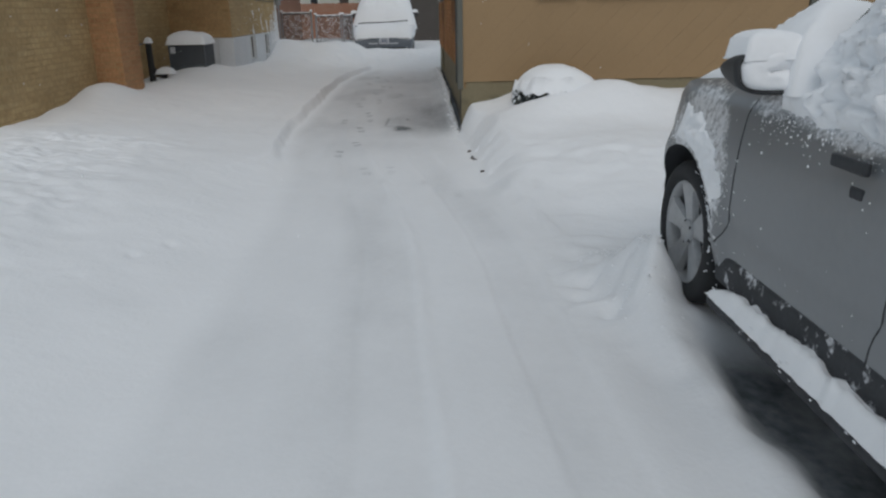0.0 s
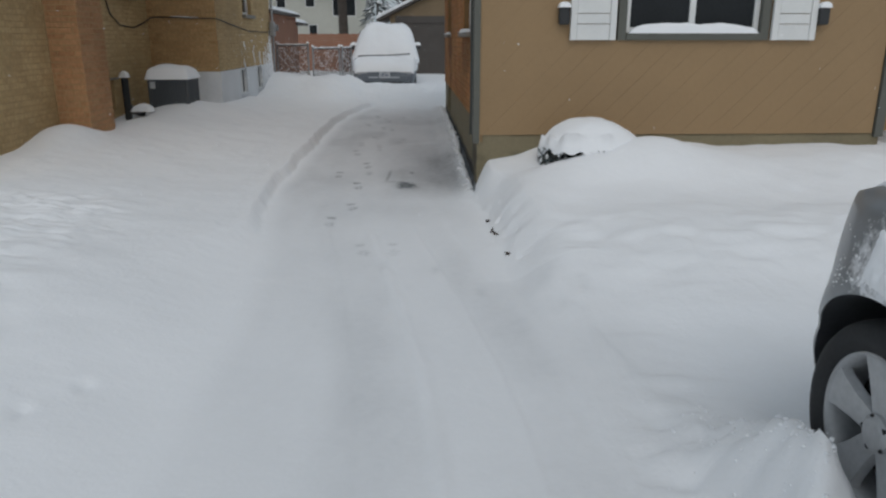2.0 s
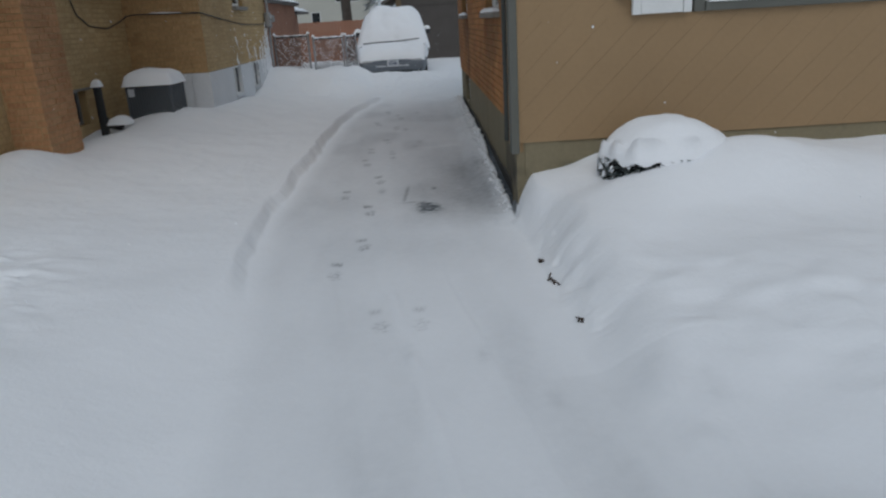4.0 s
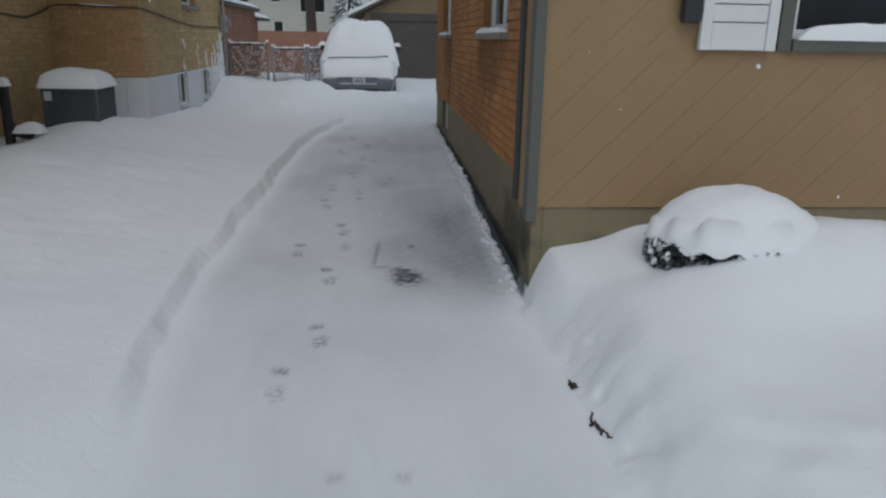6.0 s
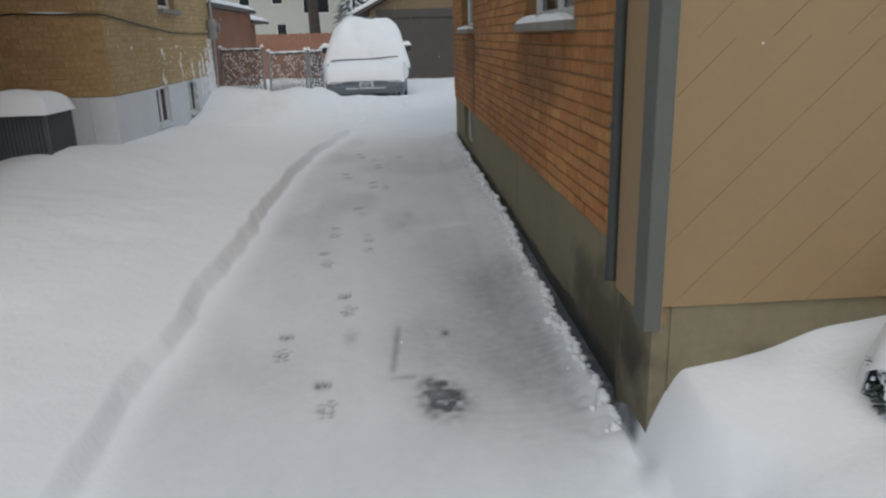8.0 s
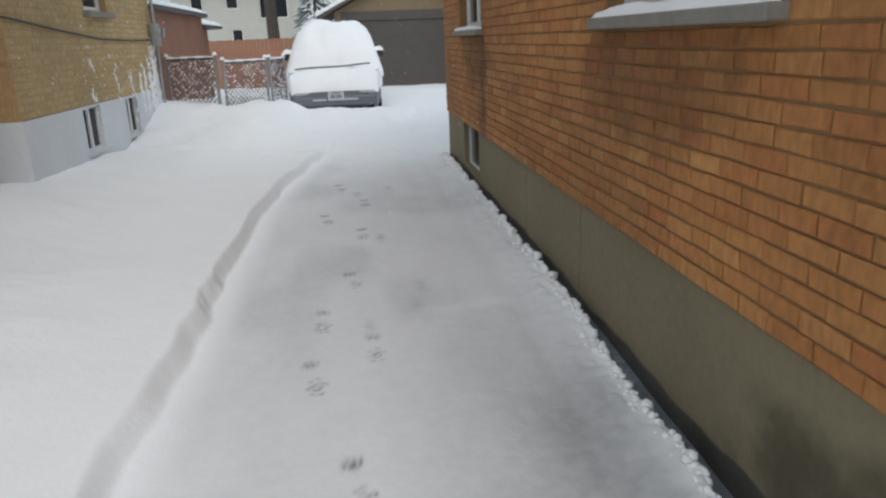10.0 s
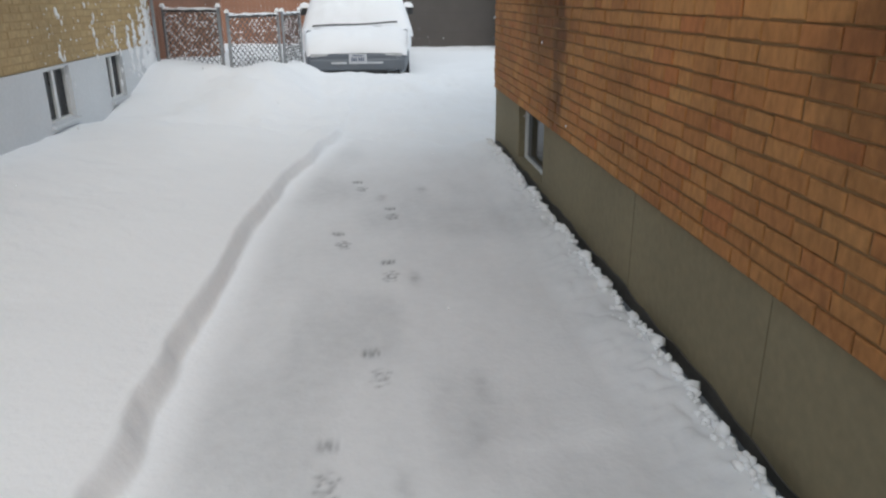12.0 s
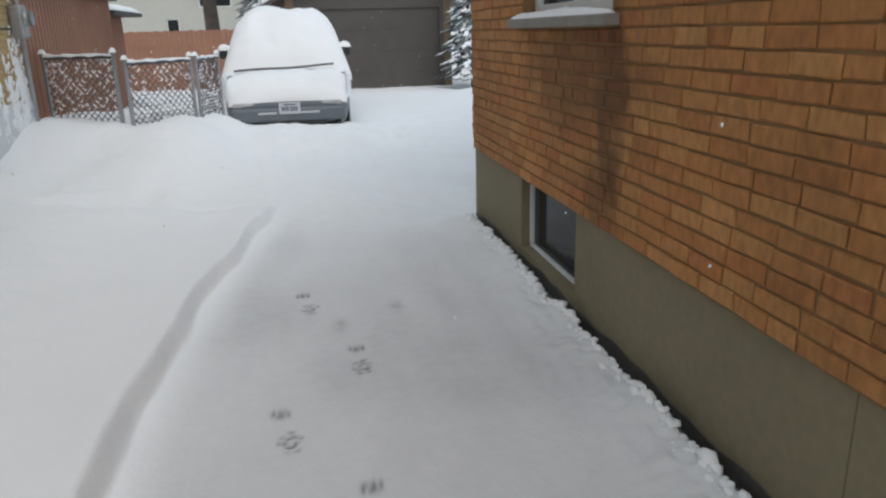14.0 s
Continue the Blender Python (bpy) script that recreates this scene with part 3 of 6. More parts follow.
thin = thin + 0.78 * trodden(XX, YY)
# bare wet strip between the pushed ridge and the wall
strip = smoothstep(-0.030, 0.0, XX + 0.035 * (1 - smoothstep(2.0, 3.4, YY)) + 0.02 + 0.012 * value_noise(XX * 0, YY, 9, 31)) * (1 - smoothstep(0.05, 0.1, XX)) * smoothstep(0.02, 0.12, YY) * (1 - smoothstep(8.4, 8.6, YY))
thin = np.maximum(thin, strip)
# SUV footprint darkened: bare wet ground plus the running board's shadow, put into the colour
under = smoothstep(0.57, 0.67, XX + 0.05 * value_noise(XX, YY, 5, 45)) * (1 - smoothstep(2.35, 2.5, XX)) * (1 - smoothstep(-6.0, -5.55, YY)) * smoothstep(-9.0, -8.6, YY)
thin = np.maximum(thin, 0.9 * under)
attr = gme.attributes.new("thin", "FLOAT", "POINT")
attr.data.foreach_set("value", np.clip(thin, 0, 1).ravel().astype(np.float32))
gme.materials.append(GROUND_SNOW)
ground = tagged(new("ground", gme), "snow-covered ground with a shovelled driveway cut through it", "snow ground", kind="structure")


# ---- walls ----
def holed_wall(name, o, u, n, width, z0, z1, depth, holes, material, parent):
    """A wall with real openings. o: lower left of its face; u along it; n outwards; depth: its thickness."""
    us = sorted({0.0, width, *[h[0] for h in holes], *[h[1] for h in holes]})
    zs = sorted({z0, z1, *[h[2] for h in holes], *[h[3] for h in holes]})
    bm = bmesh.new()
    o, u, n = Vector(o), Vector(u), Vector(n)
    for a, b in zip(us, us[1:]):
        for c, d in zip(zs, zs[1:]):
            if any(h[0] <= (a + b) / 2 <= h[1] and h[2] <= (c + d) / 2 <= h[3] for h in holes):
                continue
            q = []
            for dn in (0, -depth):
                for uu, zz in ((a, c), (b, c), (b, d), (a, d)):
                    p = o + u * uu + n * dn
                    q.append(bm.verts.new((p.x, p.y, zz)))
            for f in ((0, 1, 2, 3), (7, 6, 5, 4), (0, 4, 5, 1), (1, 5, 6, 2), (2, 6, 7, 3), (3, 7, 4, 0)):
                bm.faces.new([q[k] for k in f])
    bmesh.ops.remove_doubles(bm, verts=bm.verts, dist=0.0005)
    bmesh.ops.recalc_face_normals(bm, faces=bm.faces)
    return part(name, bm, material, parent)


COURSE, BRICK_L, BRICK_H = 0.0677, 0.214, 0.0588


def brick_shape(length, height, proud, o, u, n, cham=0.005, rng=random.Random(3)):
    """One brick's visible part: front face with worn edges and its sides."""
    vs = []
    jig = [(rng.uniform(-0.004, 0.004), rng.uniform(-0.0035, 0.0035), rng.uniform(-0.0025, 0.001)) for q in range(4)]
    for k, (c, dn) in enumerate(((0, 0.0), (0, proud - cham), (cham, proud))):
        for q, (uu, zz) in enumerate(((c, c), (length - c, c), (length - c, height - c), (c, height - c))):
            p = o + u * (uu + jig[q][0]) + n * (dn + (jig[q][2] if k == 2 else 0))
            vs.append((p.x, p.y, p.z + zz + jig[q][1]))
    fs = [(8, 9, 10, 11)]
    for b in (0, 4):
        for k in range(4):
            fs.append((b + k, b + (k + 1) % 4, b + 4 + (k + 1) % 4, b + 4 + k))
    return vs, fs


def brick_field(o, u, n, width, z0, rows, holes, material, parent, proud=0.0085, singles=None, single_material=None, seed=1):
    """Bricks in running bond with uneven ends. singles: (u0, u1, z0, z1), a stretch whose whole bricks are objects of their own."""
    rng = random.Random(seed)
    o, u, n = Vector(o), Vector(u), Vector(n)
    vs, fs = [], []
    meshes = {}
    count = 0
    for r in range(rows):
        z = z0 + r * COURSE
        a = -BRICK_L * (0.5 * (r % 2) + 0.12 * rng.random())
        while a < width:
            length = BRICK_L * rng.choice((1.0, 1.0, 1.0, 0.93, 0.97, 1.06, 0.8, 0.62))
            b = min(a + length - 0.0075, width)
            c = max(a, 0.0)
            a += length
            if b - c < 0.03 or any(h[0] - 0.01 < b and c < h[1] + 0.01 and h[2] < z + BRICK_H and z < h[3] for h in holes):
                # cut bricks beside an opening
                for h in holes:
                    if h[2] < z + BRICK_H and z < h[3]:
                        for c2, b2 in ((c, min(b, h[0])), (max(c, h[1]), b)):
                            if 0.03 < b2 - c2 and (b2 <= h[0] or c2 >= h[1]) and b2 - c2 < length - 0.02:
                                v2, f2 = brick_shape(b2 - c2, BRICK_H, proud, o + u * c2 + Vector((0, 0, z)), u, n)
                                fs += [tuple(k + len(vs) for k in f) for f in f2]
                                vs += v2
                continue
            whole = b - c > BRICK_L * 0.9
            if singles and whole and count < 300 and singles[0] < c and b < singles[1] and singles[2] < z < singles[3]:
                key = (round(b - c, 3), rng.randrange(4))
                if key not in meshes:
                    v2, f2 = brick_shape(b - c, BRICK_H, proud, Vector(), u, n)
                    me = bpy.data.meshes.new("brick")
                    me.from_pydata(v2, [], f2)
                    me.materials.append(single_material)
                    meshes[key] = me
                ob = new("brick", meshes[key])
                ob.parent = parent
                p = o + u * c + Vector((0, 0, z)) + n * rng.uniform(-0.002, 0.002)
                ob.matrix_basis = Matrix.Translation(p) @ Matrix.Rotation(rng.uniform(-0.004, 0.004), 4, n)
                count += 1
                continue
            v2, f2 = brick_shape(b - c, BRICK_H, proud + rng.uniform(-0.0025, 0.0025), o + u * c + Vector((0, 0, z)), u, n)
            fs += [tuple(k + len(vs) for k in f) for f in f2]
            vs += v2
    ob = mesh_part("brickwork", vs, fs, material, parent)
    ob["kind"] = "stuff"
    return ob


def window_unit(name, o, u, n, width, z0, z1, depth, panes, frame_material, label, frame=0.05, category="window", sash=True, rails=(0.5,)):
    """A window set back in its opening: outer frame, mullions between panes, glass."""
    o, u, n = Vector(o), Vector(u), Vector(n)
    win = new(name)
    tagged(win, label, category, kind="structure")

    def bar(nm, a, b, c, d, dn0, dn1, mat, bev=0.004):
        bm = bmesh.new()
        box(bm, a, b, dn0, dn1, c, d, bev)
        for v in bm.verts:
            p = o + u * v.co.x + n * v.co.y
            v.co = Vector((p.x, p.y, v.co.z))
        bmesh.ops.recalc_face_normals(bm, faces=bm.faces)
        return part(nm, bm, mat, win)

    d0, d1 = -depth - 0.05, -depth
    bar("window_frame", 0, frame, z0, z1, d0, d1, frame_material)
    bar("window_frame", width - frame, width, z0, z1, d0, d1, frame_material)
    bar("window_frame", frame, width - frame, z0, z0 + frame, d0, d1, frame_material)
    bar("window_frame", frame, width - frame, z1 - frame, z1, d0, d1, frame_material)
    step = (width - 2 * frame) / panes
    for k in range(panes):
        a, b = frame + k * step, frame + (k + 1) * step
        if k:
            bar("mullion", a - 0.03, a + 0.03, z0 + frame, z1 - frame, d0, d1 - 0.005, frame_material)
        pane = bar("pane", a + (0.03 if k else 0), b - (0.03 if k < panes - 1 else 0), z0 + frame, z1 - frame, d0 + 0.015, d0 + 0.021, DARK_GLASS, 0)
    # unseen black sheet added behind the glass in place of the room's darkness
    bar("dark_backing", 0, width, z0, z1, d0 - 0.06, d0 - 0.05, BLACK, 0)
    return win


# ---- the tan and brick house beside the driveway ----
HOUSE_LEN, BRICK_Z0 = 8.56, 0.585
X, Y = Vector((1, 0, 0)), Vector((0, 1, 0))
near_house = thing("house", 2.0, 4.3, 0.0, "single-storey house with tan diagonal siding and orange brick side", "house")
near_house.matrix_world = Matrix()
side_holes = [(1.45, 2.78, 1.52, 2.75), (6.0, 7.26, 1.52, 2.75)]
base_hole = (6.385, 7.32, 0.13, 0.577)
# side wall faces -x; it is measured along +y from the corner
holed_wall("wall", (0.0, 0.0, 0), Y, -X, HOUSE_LEN, BRICK_Z0 - 0.005, 5.0, 0.25, side_holes, MORTAR, near_house)
holed_wall("foundation", (0.012, 0.0, 0), Y, -X, HOUSE_LEN - 0.01, -0.6, BRICK_Z0 - 0.008, 0.26, [base_hole], OLIVE_FOUNDATION, near_house)
# the front bay stands a little proud of the brick side; its foundation tapers back into the side wall
bm = bmesh.new()
bay = [(-0.052, 0.006), (-0.052, 0.36), (0.010, 0.60), (0.27, 0.60), (0.27, 0.28), (4.0, 0.28), (4.0, 0.006)]
lo, hi = [bm.verts.new((a, b, -0.6)) for a, b in bay], [bm.verts.new((a, b, 0.53)) for a, b in bay]
for k in range(7):
    bm.faces.new((lo[k], lo[(k + 1) % 7], hi[(k + 1) % 7], hi[k]))
bm.faces.new(hi)
bm.faces.new(lo[::-1])
bmesh.ops.recalc_face_normals(bm, faces=bm.faces)
part("foundation", bm, OLIVE_FOUNDATION, near_house)
front_hole = (1.35, 2.65, 1.5, 2.5)
holed_wall("wall", (0.26, 0.02, 0), X, -Y, 3.76, 0.553, 5.0, 0.2, [(1.09, 2.39, 1.5, 2.5)], TAN_GROOVE, near_house)
slab("wall", 3.76, 4.0, 0.24, HOUSE_LEN, -0.6, 5.0, TAN, near_house)
slab("wall", 0.26, 3.75, HOUSE_LEN - 0.25, HOUSE_LEN, -0.6, 5.0, MORTAR, near_house)
slab("ceiling", 0.27, 3.74, 0.24, HOUSE_LEN - 0.27, 2.9, 3.0, WHITE_PAINT, near_house)
bm = bmesh.new()
rv = [bm.verts.new(p) for p in ((-0.45, -0.45, 4.98), (4.45, -0.45, 4.98), (4.45, 9.0, 4.98), (-0.45, 9.0, 4.98), (2.0, 1.6, 6.6), (2.0, 7.0, 6.6))]
for f in ((0, 1, 4), (1, 2, 5, 4), (2, 3, 5), (3, 0, 4, 5), (3, 2, 1, 0)):
    bm.faces.new([rv[k] for k in f])
part("roof", bm, SNOW, near_house, "snow-covered hip roof")
# the wing set back beyond the front corner
slab("wing_wall", 4.022, 8.0, 1.4, 6.0, -0.6, 4.6, TAN, near_house, 0, "plain tan wall of the set-back wing")
slab("wing_roof", 4.46, 8.3, 1.0, 6.4, 4.61, 4.85, SNOW, near_house, 0.04, "snow-covered wing roof")
for jy in (3.18, 4.44):
    slab("control_joint", 0.0105, 0.014, jy, jy + 0.004, 0.02, 0.572, JOINT, near_house)
# dark strip with a wavy top along the foot of the side foundation
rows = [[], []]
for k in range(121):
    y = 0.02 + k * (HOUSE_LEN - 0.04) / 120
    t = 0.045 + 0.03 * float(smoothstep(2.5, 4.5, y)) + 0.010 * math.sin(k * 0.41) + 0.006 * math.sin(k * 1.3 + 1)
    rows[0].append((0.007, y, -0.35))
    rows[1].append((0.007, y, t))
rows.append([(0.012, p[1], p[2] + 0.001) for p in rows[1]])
foot_strip = mesh_part("foot_band", [p for r in rows for p in r], [(j * 121 + i + 1, j * 121 + i, (j + 1) * 121 + i, (j + 1) * 121 + i + 1) for j in range(2) for i in range(120)], FOOT_BAND, near_house)


def clip_band(c0, c1, x0, x1, z0, z1):
    """The part of the 45-degree board c0 < z - x < c1 that lies inside a rectangle."""
    poly = [(x0, z0), (x1, z0), (x1, z1), (x0, z1)]
    for sign, c in ((1, c0), (-1, c1)):
        out = []
        for (ax, az), (bx, bz) in zip(poly, poly[1:] + poly[:1]):
            da, db = sign * (az - ax - c), sign * (bz - bx - c)
            if da >= 0:
                out.append((ax, az))
            if (da >= 0) != (db >= 0):
                t = da / (da - db)
                out.append((ax + t * (bx - ax), az + t * (bz - az)))
        poly = out
        if len(poly) < 3:
            return []
    return poly


def diagonal_boards(x0, x1, z0, z1, place, parent, pitch=0.245, gap=0.0018):
    c = z0 - x1 - pitch
    while c < z1 - x0:
        poly = clip_band(c + gap / 2, c + pitch - gap / 2, x0, x1, z0, z1)
        c += pitch
        if len(poly) < 3:
            continue
        bm = bmesh.new()
        back = [bm.verts.new(place(a, b, 0.0)) for a, b in poly]
        mid = [bm.verts.new(place(a, b, 0.005)) for a, b in poly]
        bm.faces.new(mid)
        for k in range(len(poly)):
            k2 = (k + 1) % len(poly)
            bm.faces.new((back[k], back[k2], mid[k2], mid[k]))
        bmesh.ops.recalc_face_normals(bm, faces=bm.faces)
        part("siding_board", bm, TAN, parent)


# front siding round the window
for rect in ((-0.022, 3.93, 0.535, 1.43), (-0.022, 1.27, 1.43, 2.9), (2.73, 3.93, 1.43, 2.9), (1.27, 2.73, 2.56, 2.9)):
    diagonal_boards(*rect, lambda a, b, d: (a - 0.012, -0.004 - d, b), near_house)
# side return of the siding, corner board, end board and downspout
diagonal_boards(0.085, 0.40, 0.47, 2.9, lambda a, b, d: (-0.058 - d, a, b), near_house)
slab("siding_panel", -0.060, -0.002, 0.0, 0.405, 0.465, 2.9, TAN_GROOVE, near_house)
slab("corner_board", -0.096, -0.035, -0.034, 0.085, 0.455, 2.95, TRIM_GREY, near_house, 0.004, "grey-green painted corner board")
slab("caulk_line", -0.0345, -0.030, -0.026, 0.0, 0.45, 2.95, TRIM_BROWN, near_house, 0.001, "thin tan caulk line beside the corner board")
slab("corner_board", 3.93, 4.02, -0.035, 0.2, 0.5, 2.95, TRIM_GREY, near_house, 0.004)
spout = part("downspout", tube(bmesh.new(), [(-0.070, 0.435, 2.95), (-0.070, 0.435, 0.75), (-0.072, 0.435, 0.49)], 0.026, 12), SPOUT_GREY, near_house, "dark grey painted downspout", True)
for z in (1.1, 2.0):
    slab("bracket", -0.098, 0.0, 0.42, 0.45, z, z + 0.02, SPOUT_GREY, spout)

# front window with grey trim, snow on its sill, and white shutters
w = window_unit("window_1", (1.35, 0.0, 0), X, -Y, 1.3, 1.5, 2.5, 0.03, 2, WHITE_PAINT, "white-framed front window with dark panes and snowy sill")
w.parent = None
slab("trim", 1.27, 1.35, -0.035, 0.03, 1.43, 2.58, TRIM_GREY, w, 0.003)
slab("trim", 2.65, 2.73, -0.035, 0.03, 1.43, 2.58, TRIM_GREY, w, 0.003)
slab("trim", 1.353, 2.647, -0.035, 0.03, 2.5, 2.58, TRIM_GREY, w, 0.003)
slab("window_sill", 1.353, 2.647, -0.05, 0.03, 1.43, 1.50, TRIM_GREY, w, 0.004)
snow_cap("sill_snow", 1.37, 2.63, -0.06, 0.03, 1.495, 0.09, w, 20, 4, 0.35, 3.0)


def shutter(x0, x1):
    s = thing("shutter", (x0 + x1) / 2, -0.02, 1.43, "white painted wooden shutter, chipped at its edge", "shutter", "shutters of the front window")
    h, wd = 1.1, x1 - x0
    slab("stile", -wd / 2, -wd / 2 + 0.06, -0.045, -0.005, 0, h, WHITE_PAINT, s, 0.004)
    slab("stile", wd / 2 - 0.06, wd / 2, -0.045, -0.005, 0, h, WHITE_PAINT, s, 0.004)
    for k, (a, b) in enumerate(((0.0, 0.145), (0.149, 0.24), (0.244, 0.6), (0.604, 1.1))):
        slab("panel", -wd / 2 + 0.062, wd / 2 - 0.062, -0.038 + 0.003 * (k % 2), -0.008, a + 0.002, b, WHITE_PAINT, s, 0.004)
    return s


shutter(0.81, 1.245)
shutter(2.745, 3.17)
for bx in (0.745, 3.225):
    b = thing("wall_bracket", bx, -0.02, 1.66, "small dark metal bracket on the tan siding", "bracket", "brackets beside the shutters")
    bm = boxed(-0.05, 0.05, -0.075, 0.0, -0.09, 0.07, 0.02, 2)
    part("plate", bm, BLACK, b)
    snow_cap("snow", -0.06, 0.06, -0.09, 0.0, 0.068, 0.06, b, 8, 2.5, 0.3, bx)

# side windows and the cellar window
for k, (y0, y1) in enumerate(((1.45, 2.78), (6.0, 7.26))):
    # measured along +y on the wall that faces -x
    ww = window_unit("window_%d" % (k + 2), (0.0, y0, 0), Y, -X, y1 - y0, 1.52, 2.75, 0.07, 2, WHITE_PAINT, "white wooden side window over a snowy stone sill", 0.07)
    slab("window_sill", -0.075, 0.06, y0 - 0.08, y1 + 0.08, 1.468, 1.518, STONE_SILL, ww, 0.006)
    snow_cap("sill_snow", -0.07, -0.005, y0 - 0.06, y1 + 0.06, 1.515, 0.04, ww, 18, 3, 0.6, 7.0 + k)
cw = window_unit("window_4", (0.012, 6.385, 0), Y, -X, 0.935, 0.13, 0.577, 0.055, 1, WHITE_PAINT, "low cellar window with a pale metal frame", 0.013)

brick_field((0, 0.45, 0), Y, -X, HOUSE_LEN - 0.45, BRICK_Z0, 36, [(h[0] - 0.45 - (0.09 if 1.44 < z < 1.53 else 0), h[1] - 0.45, h[2] - 0.05, h[3]) for h in side_holes for z in (1,)],
            BRICK_FAR, near_house, singles=(2.4, 6.6, 0.5, 1.75), single_material=BRICK)

# ---- the buff brick house across the lawn ----
left_house = new("house")
tagged(left_house, "buff and brown brick house with a chimney and white foundation", "house")
slab("wall", -9.0, -5.16, -0.45, 2.3, -0.5, 5.0, YELLOW_MORTAR, left_house)
brick_field((-5.16, -0.45, 0), Y, X, 2.75, -0.05, 48, [], YELLOW_BRICK, left_house, 0.004, seed=5)
ch = slab("chimney", -6.2, -4.77, 2.305, 3.05, -0.5, 6.0, YELLOW_MORTAR, left_house, label="red-brown brick chimney breast")
brick_field((-5.15, 2.305, 0), X, -Y, 0.38, -0.05, 48, [], RED_BRICK, left_house, 0.008, seed=6)
brick_field((-4.77, 2.305, 0), Y, X, 0.745, -0.05, 48, [], RED_BRICK, left_house, 0.008, seed=7)
bh = (4.25 - 3.05, 4.80 - 3.05, 0.36, 0.82)
uh = (5.02 - 3.05, 5.95 - 3.05, 2.15, 3.3)
holed_wall("wall", (-5.42, 3.05, 0), Y, X, 3.65, -0.5, 5.0, 0.3, [bh, uh], YELLOW_MORTAR, left_house)
brick_field((-5.42, 3.05, 0), Y, X, 3.6, -0.05, 50, [bh, uh], YELLOW_BRICK, left_house, 0.004, seed=8)
FZ = 0.865
uh2 = (8.85 - 6.65, 9.70 - 6.65, 1.93, 3.1)
slab("wall", -5.72, -4.48, 6.66, 6.95, FZ, 5.0, YELLOW_MORTAR, left_house)
brick_field((-5.42, 6.66, 0), X, -Y, 1.21, FZ + 0.01, 36, [], BROWN_BRICK, left_house, 0.010, seed=9)
holed_wall("wall", (-4.212, 6.655, 0), Y, X, 5.15, FZ, 5.0, 0.25, [uh2], YELLOW_MORTAR, left_house)
brick_field((-4.212, 6.655, 0), Y, X, 5.15, FZ + 0.01, 36, [uh2], YELLOW_BRICK, left_house, 0.004, seed=10)
lb1 = (8.20 - 6.65, 8.80 - 6.65, 0.345, 0.845)
lb2 = (9.84 - 6.65, 10.40 - 6.65, 0.345, 0.845)
holed_wall("foundation", (-4.195, 6.65, 0), Y, X, 5.16, -0.5, FZ - 0.004, 0.3, [lb1, lb2], CONCRETE, left_house)
slab("foundation", -5.72, -4.5, 6.645, 6.95, -0.5, FZ - 0.004, CONCRETE, left_house)
slab("wall", -9.0, -4.22, 11.5, 11.8, -0.5, 5.0, YELLOW_MORTAR, left_house)
slab("wall", -9.0, -8.7, 2.3, 11.5, -0.5, 5.0, YELLOW_MORTAR, left_house)
bm = bmesh.new()
rv = [bm.verts.new(p) for p in ((-9.4, -0.9, 4.98), (-3.8, -0.9, 4.98), (-3.8, 12.2, 4.98), (-9.4, 12.2, 4.98), (-6.6, 3.3, 6.7), (-6.6, 9.4, 6.7))]
for f in ((0, 1, 4), (1, 2, 5, 4), (2, 3, 5), (3, 0, 4, 5), (3, 2, 1, 0)):
    bm.faces.new([rv[k] for k in f])
part("roof", bm, SNOW, left_house, "snow-covered hip roof")
window_unit("window_5", (-4.212, 8.85, 0), Y, X, 0.85, 1.93, 3.1, 0.08, 1, WHITE_PAINT, "narrow upper window with a stone sill", 0.06)
slab("window_sill", -4.25, -4.13, 8.80, 9.78, 1.86, 1.928, STONE_SILL, left_house, 0.005)
window_unit("window_6", (-5.42, 5.02, 0), Y, X, 0.93, 2.15, 3.3, 0.08, 1, WHITE_PAINT, "upper window with snow heaped on its sill", 0.06)
slab("window_sill", -5.46, -5.30, 4.95, 6.03, 2.08, 2.148, STONE_SILL, left_house, 0.005)
snow_cap("sill_snow", -5.45, -5.30, 4.97, 6.0, 2.145, 0.15, left_house, 14, 2.5, 0.3, 2.2)
window_unit("window_7", (-5.42, 4.25, 0), Y, X, 0.55, 0.36, 0.82, 0.10, 2, GALV, "dark cellar window beside the chimney", 0.03)
slab("window_sill", -5.45, -5.38, 4.2, 4.95, 0.822, 0.852, STONE_SILL, left_house)
for k, (a, b) in enumerate(((8.20, 8.80), (9.84, 10.40))):
    window_unit("window_%d" % (8 + k), (-4.195, a, 0), Y, X, b - a, 0.345, 0.845, 0.04, 2, WHITE_PAINT, "dark two-pane cellar window set into the white foundation", 0.025)
    slab("window_sill", -4.27, -4.15, a - 0.03, b + 0.03, 0.31, 0.343, CONCRETE, left_house)


# ---- garage, fences and houses at the back ----
garage = new("garage")
tagged(garage, "small garage with a dark brown door and snowy gable roof", "garage")
slab("wall", -1.5, -1.32, 21.0, 27, -0.3, 2.25, GARAGE_WALL, garage)
slab("wall", 2.22, 2.4, 21.0, 27, -0.3, 2.25, GARAGE_WALL, garage)
slab("wall", -1.32, 2.22, 26.8, 27, -0.3, 2.25, GARAGE_WALL, garage)
slab("header", -1.32, 2.22, 21.0, 21.2, 2.0, 2.25, GARAGE_DOOR, garage)
door = slab("door", -1.2, 2.12, 21.06, 21.1, 0.0, 2.0, GARAGE_DOOR, garage, 0, "dark brown overhead door")
for k in range(4):
    slab("door_panel", -1.18, 2.10, 21.04, 21.062, 0.02 + k * 0.5, 0.517 + k * 0.5, GARAGE_DOOR, door, 0.0015)
slab("jamb", -1.32, -1.2, 20.99, 21.1, -0.3, 2.0, GARAGE_DOOR, garage)
